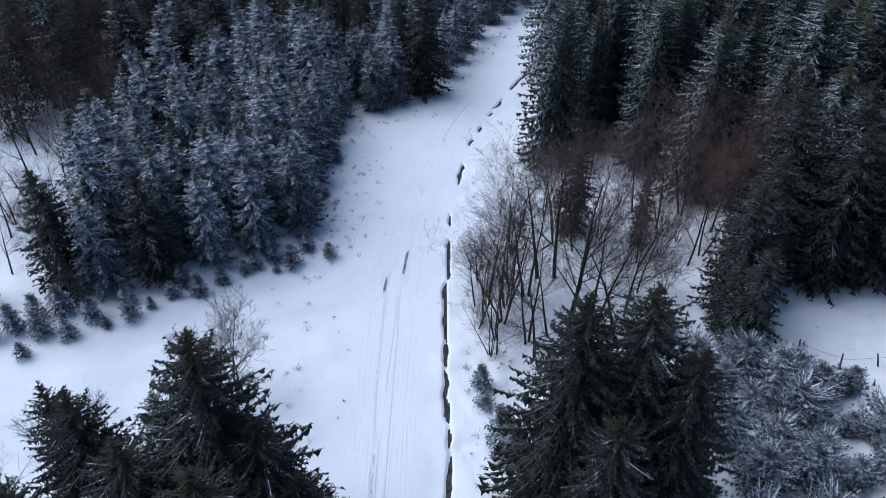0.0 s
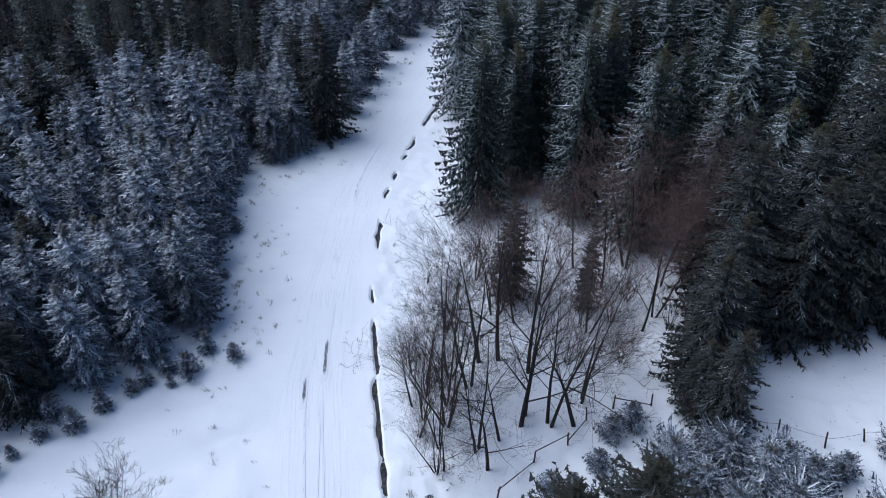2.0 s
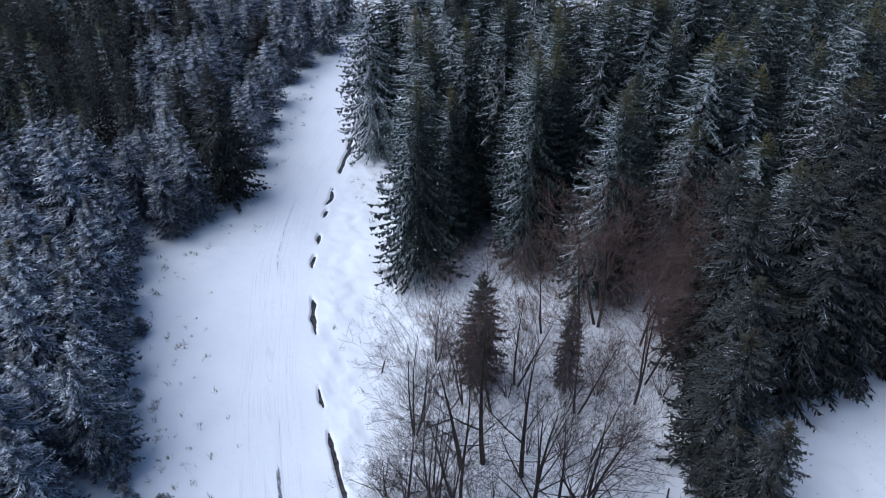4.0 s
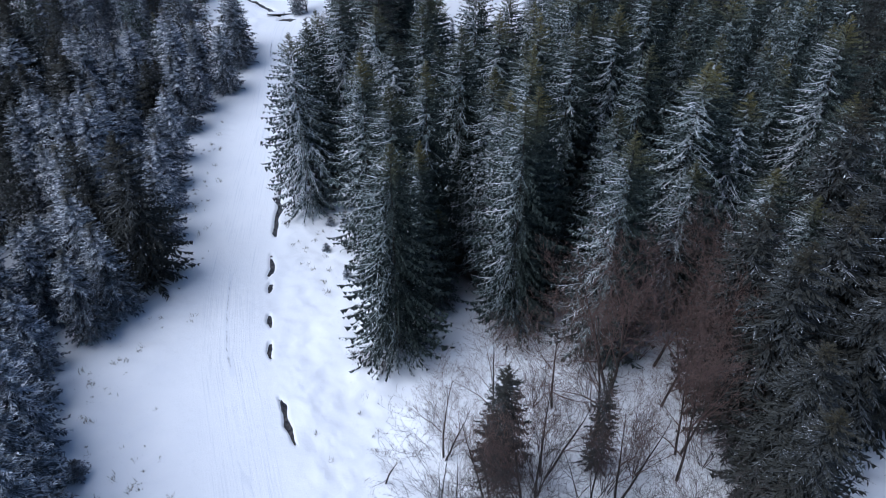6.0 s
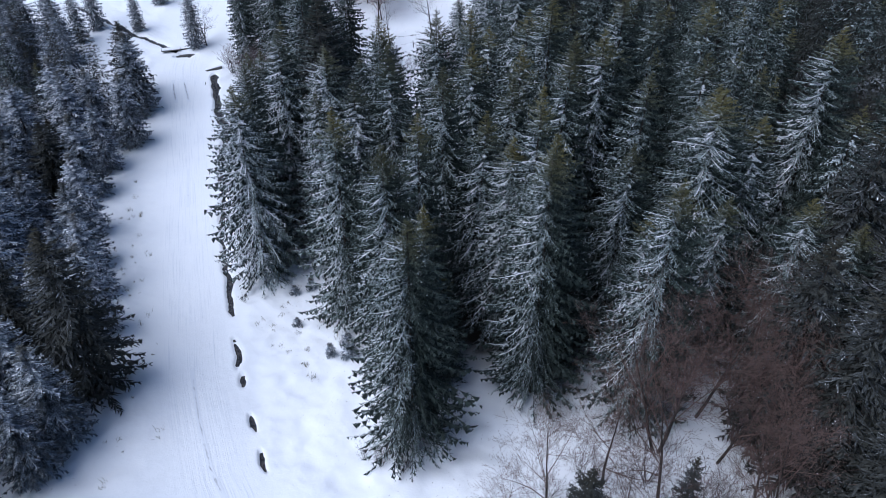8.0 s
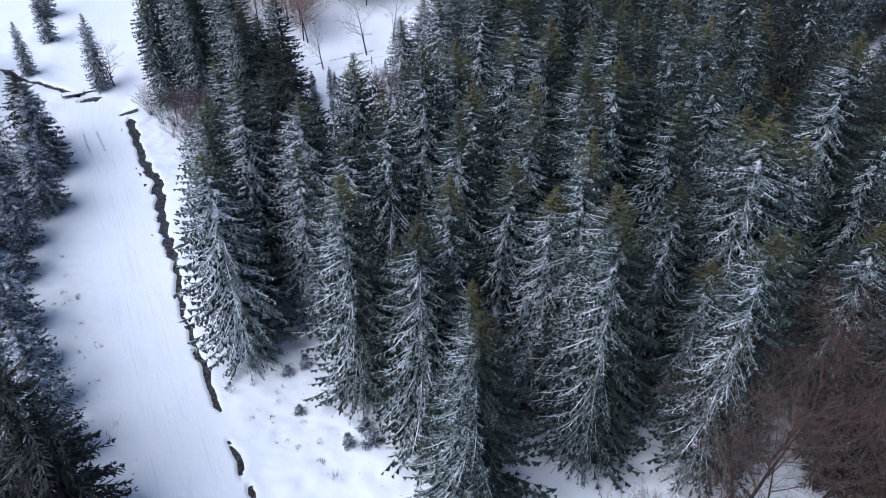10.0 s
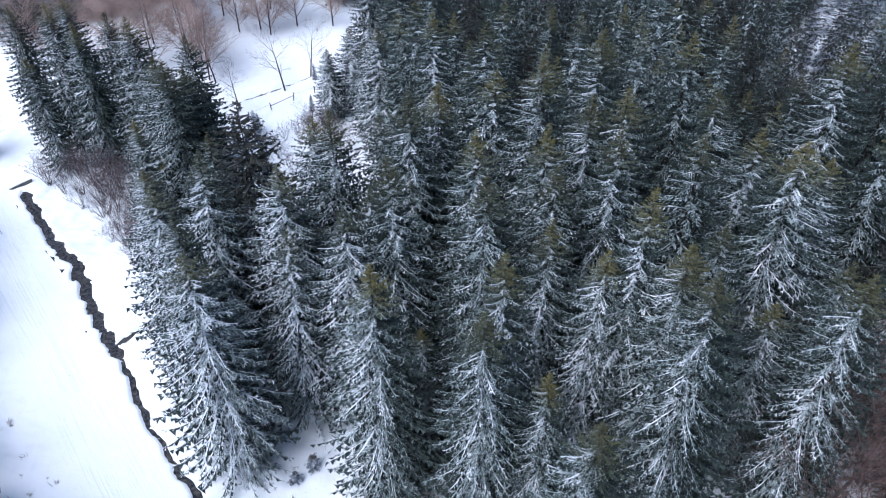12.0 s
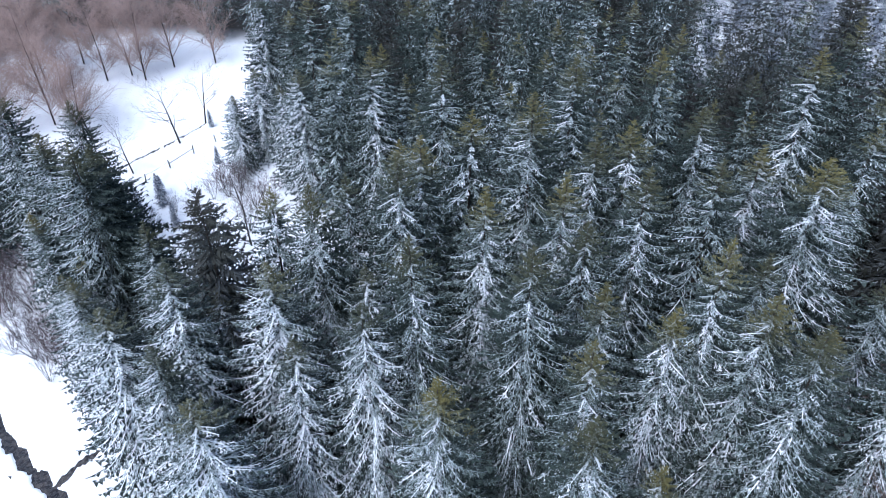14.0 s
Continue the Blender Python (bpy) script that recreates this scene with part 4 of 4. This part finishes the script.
for x, y, h in ((67.0, 156.5, 8.5), (74.6, 153.6, 11.0), (43.4, 182.1, 9.0), (44.0, 184.0, 7.0), (72.1, 165.5, 10.0), (56.4, 134.8, 9.0), (59.7, 132.9, 8.0), (79.7, 152.2, 10.0), (61.0, 137.5, 8.5)):
    alder[0].plant("alder", x, y, h, rnd.uniform(0, 360), 0, "glade trees")
for x, y, h in ((74.5, 173.2, 15.0), (75.8, 171.3, 14.0), (87.1, 172.4, 15.0), (89.6, 169.6, 14.0), (88.7, 166.7, 15.0), (90.5, 178.6, 16.0), (93.0, 164.0, 15.0), (72.4, 167.0, 14.0), (80.0, 178.5, 16.0), (84.0, 181.0, 16.0), (70.0, 176.0, 15.0), (66.0, 181.0, 15.0), (95.5, 158.0, 15.0), (77.0, 183.0, 16.0), (72.0, 186.0, 16.0), (96.0, 172.0, 15.0), (67.0, 190.0, 16.0), (82.0, 189.0, 17.0), (62.0, 194.0, 15.0), (88.0, 186.0, 16.0)):
    larch[0].plant("larch", x, y, h, rnd.uniform(0, 360), rnd.uniform(-2, 2), "bare larches")
SHRUBS_A = [(42.5, 164.0, 4.5, 1), (44.0, 160.0, 4.5, 1), (41.0, 158.0, 4.2, 0), (39.0, 154.0, 4.0, 1), (43.0, 155.0, 4.6, 1), (45.0, 167.5, 4.2, 1), (37.0, 150.5, 3.8, 0), (34.5, 147.0, 3.4, 0), (42.2, 170.0, 3.4, 0), (40.5, 162.0, 3.6, 0), (46.0, 157.0, 4.6, 1), (44.6, 152.0, 4.4, 1), (41.8, 151.5, 4.2, 1), (43.6, 147.5, 4.0, 1), (46.5, 161.5, 4.6, 1), (38.0, 147.6, 3.8, 1), (44.6, 163.8, 4.4, 0), (42.4, 160.6, 4.4, 1), (47.0, 169.6, 4.0, 1), (36.2, 144.6, 3.4, 0), (11.4, 87.0, 2.6, 1)]
SHRUBS_B = [(12.2, 85.2, 2.2, 1), (10.9, 88.8, 2.0, 0), (58.5, 136.0, 4.0, 1), (61.5, 134.5, 4.2, 1), (64.3, 141.2, 3.4, 1), (65.4, 142.6, 3.0, 1), (63.2, 142.8, 2.8, 1), (66.2, 140.4, 3.0, 1), (60.6, 146.8, 2.4, 0), (57.6, 148.4, 2.6, 0), (62.8, 145.0, 2.4, 0), (54.0, 141.0, 3.0, 0), (55.5, 138.5, 3.6, 0), (63.0, 137.0, 4.2, 0), (65.0, 139.8, 4.0, 0), (13.6, 114.8, 1.5, 0), (66.0, 142.5, 3.4, 0), (59.0, 143.5, 3.2, 0), (9.5, 71.0, 3.0, 0), (13.0, 73.5, 3.0, 1), (19.0, 75.0, 3.2, 1)]
SHRUBS_C = [(4.0, 53.0, 2.8, 0), (3.6, 61.5, 3.0, 0), (-30.0, 41.0, 3.0, 0), (-33.5, 37.0, 4.0, 0)]
for x, y, h, p in SHRUBS_A + SHRUBS_B + SHRUBS_C:
    shrub[p].plant("shrub", x, y, h * (1.35 if x > 30 else 1.0), rnd.uniform(0, 360), 0, "leafless shrubs", "shrub")


for k in range(16):
    shrub[1].plant("shrub", -51.0 + rnd.uniform(-11, 8), 81.0 + rnd.uniform(-15, 17), rnd.uniform(3.5, 6.0), rnd.uniform(0, 360), 0, "leafless shrubs", "shrub")
for k in range(26):
    t = rnd.random()
    shrub[1 if k % 3 else 0].plant("shrub", 35.5 + 8.5 * t + rnd.uniform(-1.5, 4.5) * (0.5 + t), 143.5 + 26 * t + rnd.uniform(-2, 2), rnd.uniform(3.6, 5.6), rnd.uniform(0, 360), 0, "leafless shrubs", "shrub")


for x, y, h in ((16.0, 60.0, 5.0), (18.5, 58.5, 5.5), (21.5, 63.5, 6.0), (24.5, 63.5, 6.0), (26.0, 70.5, 6.0), (19.5, 69.0, 5.5), (17.0, 66.5, 5.5), (31.5, 74.0, 6.0), (23.5, 57.5, 5.0), (29.5, 61.0, 5.5), (34.0, 67.5, 6.0), (27.0, 66.0, 5.0), (14.0, 67.5, 4.5), (22.0, 74.0, 5.0), (33.5, 73.0, 6.0), (36.5, 69.5, 6.0)):
    shrub[1].plant("shrub", x, y, h, rnd.uniform(0, 360), 0, "leafless shrubs", "shrub")


# ---- fence, culverts, dead grass ----
def post_mesh(high, radius, seed):
    rng = random.Random(seed)
    verts, faces = [], []
    tube(verts, faces, [(0, 0, -0.4), (0.01, 0, 0.2), (rng.uniform(-0.03, 0.03), 0, high * 0.6), (rng.uniform(-0.04, 0.04), rng.uniform(-0.03, 0.03), high)], [radius, radius * 1.05, radius * 0.95, radius * 0.85], 7)
    n = len(verts)
    verts.append(Vector((0, 0, high + radius * 0.3)))
    faces = [f for f in faces] + [(n - 7 + k, n - 7 + (k + 1) % 7, n, n) for k in range(7)]
    me = bpy.data.meshes.new("post")
    me.from_pydata([tuple(v) for v in verts], [], [f if f[2] != f[3] else f[:3] for f in faces])
    me.materials.append(M_POST)
    return me


def pole_mesh(name, a, b, radius, material, sag=0.0):
    verts, faces = [], []
    a, b = Vector(a), Vector(b)
    path = [a.lerp(b, k / 4) - Vector((0, 0, sag * 4 * (k / 4) * (1 - k / 4))) for k in range(5)]
    tube(verts, faces, path, [radius * (1 - 0.07 * k) for k in range(5)], 6)
    return mesh_of(name, verts, faces, material, True)


def fence(points, label, rails, wires):
    f = new("fence")
    f.location = (points[0][0], points[0][1], height(*points[0][:2]))
    o = f.location
    tops = []
    for i, (x, y, h, tx, ty) in enumerate(points):
        p = part("post", post_mesh(h, 0.075, i), f)
        z = height(x, y)
        p.location = Vector((x, y, z)) - o
        p.rotation_euler = (radians(tx), radians(ty), i)
        tops.append(Vector((x, y, z + h)) - o)
    for i, j, da, db in rails:
        part("rail", pole_mesh("rail", tops[i] - Vector((0, 0, da)), tops[j] - Vector((0, 0, db)), 0.05, M_POST), f)
    for i, j, d in wires:
        part("wire", pole_mesh("wire", tops[i] - Vector((0, 0, d)), tops[j] - Vector((0, 0, d)), 0.014, M_WIRE, 0.12), f)
    tagged(f, label, "fence")


fence([(9.0, 45.4, 1.9, 4, 3), (12.7, 48.2, 1.5, 2, -3), (15.9, 49.3, 1.6, -4, 2), (18.3, 51.7, 1.5, 9, 6), (20.9, 52.4, 1.7, 1, 2), (24.1, 51.8, 1.5, 3, -4)], "broken pasture fence of weathered posts and poles",
      [(1, 2, 0.05, 0.12), (2, 3, 0.9, 1.3), (4, 5, 0.3, 1.35), (0, 1, 0.7, 1.4)], [])
fence([(29.4, 48.6, 1.5, 3, 5), (32.9, 46.7, 1.6, -6, 8), (36.1, 44.9, 1.5, 8, 14), (39.4, 44.8, 1.5, 5, 18), (43.0, 43.9, 1.4, 0, -3)], "leaning weathered fence posts with wire strands", [(2, 2, 0.1, 1.3)][:0], [(0, 1, 0.25), (1, 2, 0.25), (2, 3, 0.3), (3, 4, 0.3)])
fence([(65.5, 153.8, 1.3, 2, 3), (68.8, 152.0, 1.2, -3, 2), (72.2, 150.2, 1.3, 4, -2), (75.6, 148.6, 1.2, 1, 5)], "low old fence across the glade", [(1, 2, 0.5, 0.5)], [(0, 1, 0.2), (2, 3, 0.2)])


def box(bm, x0, x1, y0, y1, z0, z1):
    vs = [bm.verts.new(p) for p in ((x0, y0, z0), (x1, y0, z0), (x1, y1, z0), (x0, y1, z0), (x0, y0, z1), (x1, y0, z1), (x1, y1, z1), (x0, y1, z1))]
    for f in ((0, 3, 2, 1), (4, 5, 6, 7), (0, 1, 5, 4), (1, 2, 6, 5), (2, 3, 7, 6), (3, 0, 4, 7)):
        bm.faces.new([vs[i] for i in f])


def bm_part(name, build, material, parent, label=""):
    bm = bmesh.new()
    build(bm)
    me = bpy.data.meshes.new(name)
    bmesh.ops.bevel(bm, geom=bm.edges[:], offset=0.03, segments=1, affect="EDGES")
    bm.to_mesh(me)
    bm.free()
    me.materials.append(material)
    return part(name, me, parent, label)


def plate(name, outline, thick, material, parent, label=""):
    """An upright plate with the given outline in x and z."""
    def build(bm):
        front = [bm.verts.new((x, 0, z)) for x, z in outline]
        back = [bm.verts.new((x, thick, z)) for x, z in outline]
        bm.faces.new(front)
        bm.faces.new(back[::-1])
        n = len(outline)
        for k in range(n):
            bm.faces.new((front[k], back[k], back[(k + 1) % n], front[(k + 1) % n]))
        bmesh.ops.recalc_face_normals(bm, faces=bm.faces[:])
    return bm_part(name, build, material, parent, label)


def ring(bm, radius, inner, depth, sides=14):
    """A short open pipe along y."""
    rows = [[bm.verts.new((r * math.cos(6.283 * k / sides), y, r * math.sin(6.283 * k / sides))) for k in range(sides)] for r, y in ((radius, 0), (radius, depth), (inner, depth), (inner, 0))]
    for a, b in zip(rows, rows[1:] + rows[:1]):
        for k in range(sides):
            bm.faces.new((a[k], a[(k + 1) % sides], b[(k + 1) % sides], b[k]))


def near_culvert(x, y, turn):
    c = new("culvert")
    c.matrix_basis = pose(x, y, height(x, y), 0, 0, turn)
    plate("headwall", [(-1.6, 0.06), (-0.2, -0.38), (1.25, -0.42), (1.45, 0.62)], 0.32, M_CONCRETE, c)
    p = bm_part("pipe", lambda bm: ring(bm, 0.34, 0.26, 1.4), M_BLACK, c, "dark mouth of the pipe")
    p.location = (0.35, -0.12, -0.52)
    plate("snow_cap", [(-1.5, 0.10), (1.42, 0.64), (1.40, 0.74), (0.3, 0.58), (-1.3, 0.24)], 0.42, M_SNOW, c).location = (0, 0.06, 0)
    tagged(c, "slanting concrete culvert head under the snowy road", "culvert", "road culverts")


def far_culvert(x, y, turn):
    c = new("culvert")
    c.matrix_basis = pose(x, y, height(x, y), 0, 0, turn)
    # a solid plate, its near-black colour standing for the shaded opening
    plate("headwall", [(-1.9, 0.05), (-1.7, -0.6), (1.9, -0.6), (1.9, 0.20)], 0.35, M_BLACK, c)
    bm_part("deck_slab", lambda bm: box(bm, -2.9, 0.5, -0.5, 0.9, 0.22, 0.36), M_CONCRETE, c)
    bm_part("snow_cap", lambda bm: box(bm, -2.8, 0.45, -0.42, 0.85, 0.363, 0.48), M_SNOW, c)
    tagged(c, "culvert mouth as a shade-black plate under a snow-covered slab", "culvert", "road culverts")


near_culvert(40.0, 172.9, -27)
far_culvert(38.6, 184.3, -24)


def grass():
    """Dead stalks and weeds that poke through the snow."""
    rng = random.Random(11)
    verts, faces = [], []
    spots = [(-13.6, 77.3), (-11.5, 79.1), (-10.2, 86.1), (-10.9, 66.8), (-14.5, 68.5), (-12.4, 86.5), (-10.6, 87.7), (-12.6, 97.2), (-12.0, 81.8), (-10.1, 79.5), (-14.0, 90.3), (5.8, 134.4), (10.9, 141.3), (15.5, 149.9)]
    for _ in range(60):
        t = rng.random()
        spots.append((-14 + 6 * rng.random() ** 2 * 1.2, 66 + 36 * t))
    for _ in range(45):
        t = rng.random()
        spots.append((-6 + 16 * t + rng.uniform(0, 4.5), 104 + 42 * t + rng.uniform(-2, 1)))
    for _ in range(40):
        spots.append((rng.uniform(2, 7), rng.uniform(33, 50)))
    for _ in range(30):
        spots.append((rng.uniform(-20, -8), rng.uniform(34, 66)))
    for _ in range(30):
        spots.append((rng.uniform(12, 20), rng.uniform(99, 113)))
    for _ in range(25):
        spots.append((rng.uniform(4, 15), rng.uniform(66, 84)))
    for x, y in spots:
        size = rng.uniform(0.12, 0.42)
        z = height(x, y)
        for k in range(rng.randint(8, 22)):
            bx, by = x + rng.gauss(0, 0.55) * size, y + rng.gauss(0, 0.55) * size
            a, w, h = rng.uniform(0, 6.28), rng.uniform(0.012, 0.035), size * rng.uniform(0.5, 1.7)
            lx, ly = rng.gauss(0, 0.4) * h, rng.gauss(0, 0.4) * h
            n = len(verts)
            verts += [(bx - w * math.cos(a), by - w * math.sin(a), z - 0.05), (bx + w * math.cos(a), by + w * math.sin(a), z - 0.05), (bx + lx, by + ly, z + h)]
            faces.append((n, n + 1, n + 2))
    tagged(new("dry_grass", mesh_of("dry_grass", verts, faces, M_GRASS)), "dead grass and weeds poking through snow", "grass", kind="stuff")


grass()
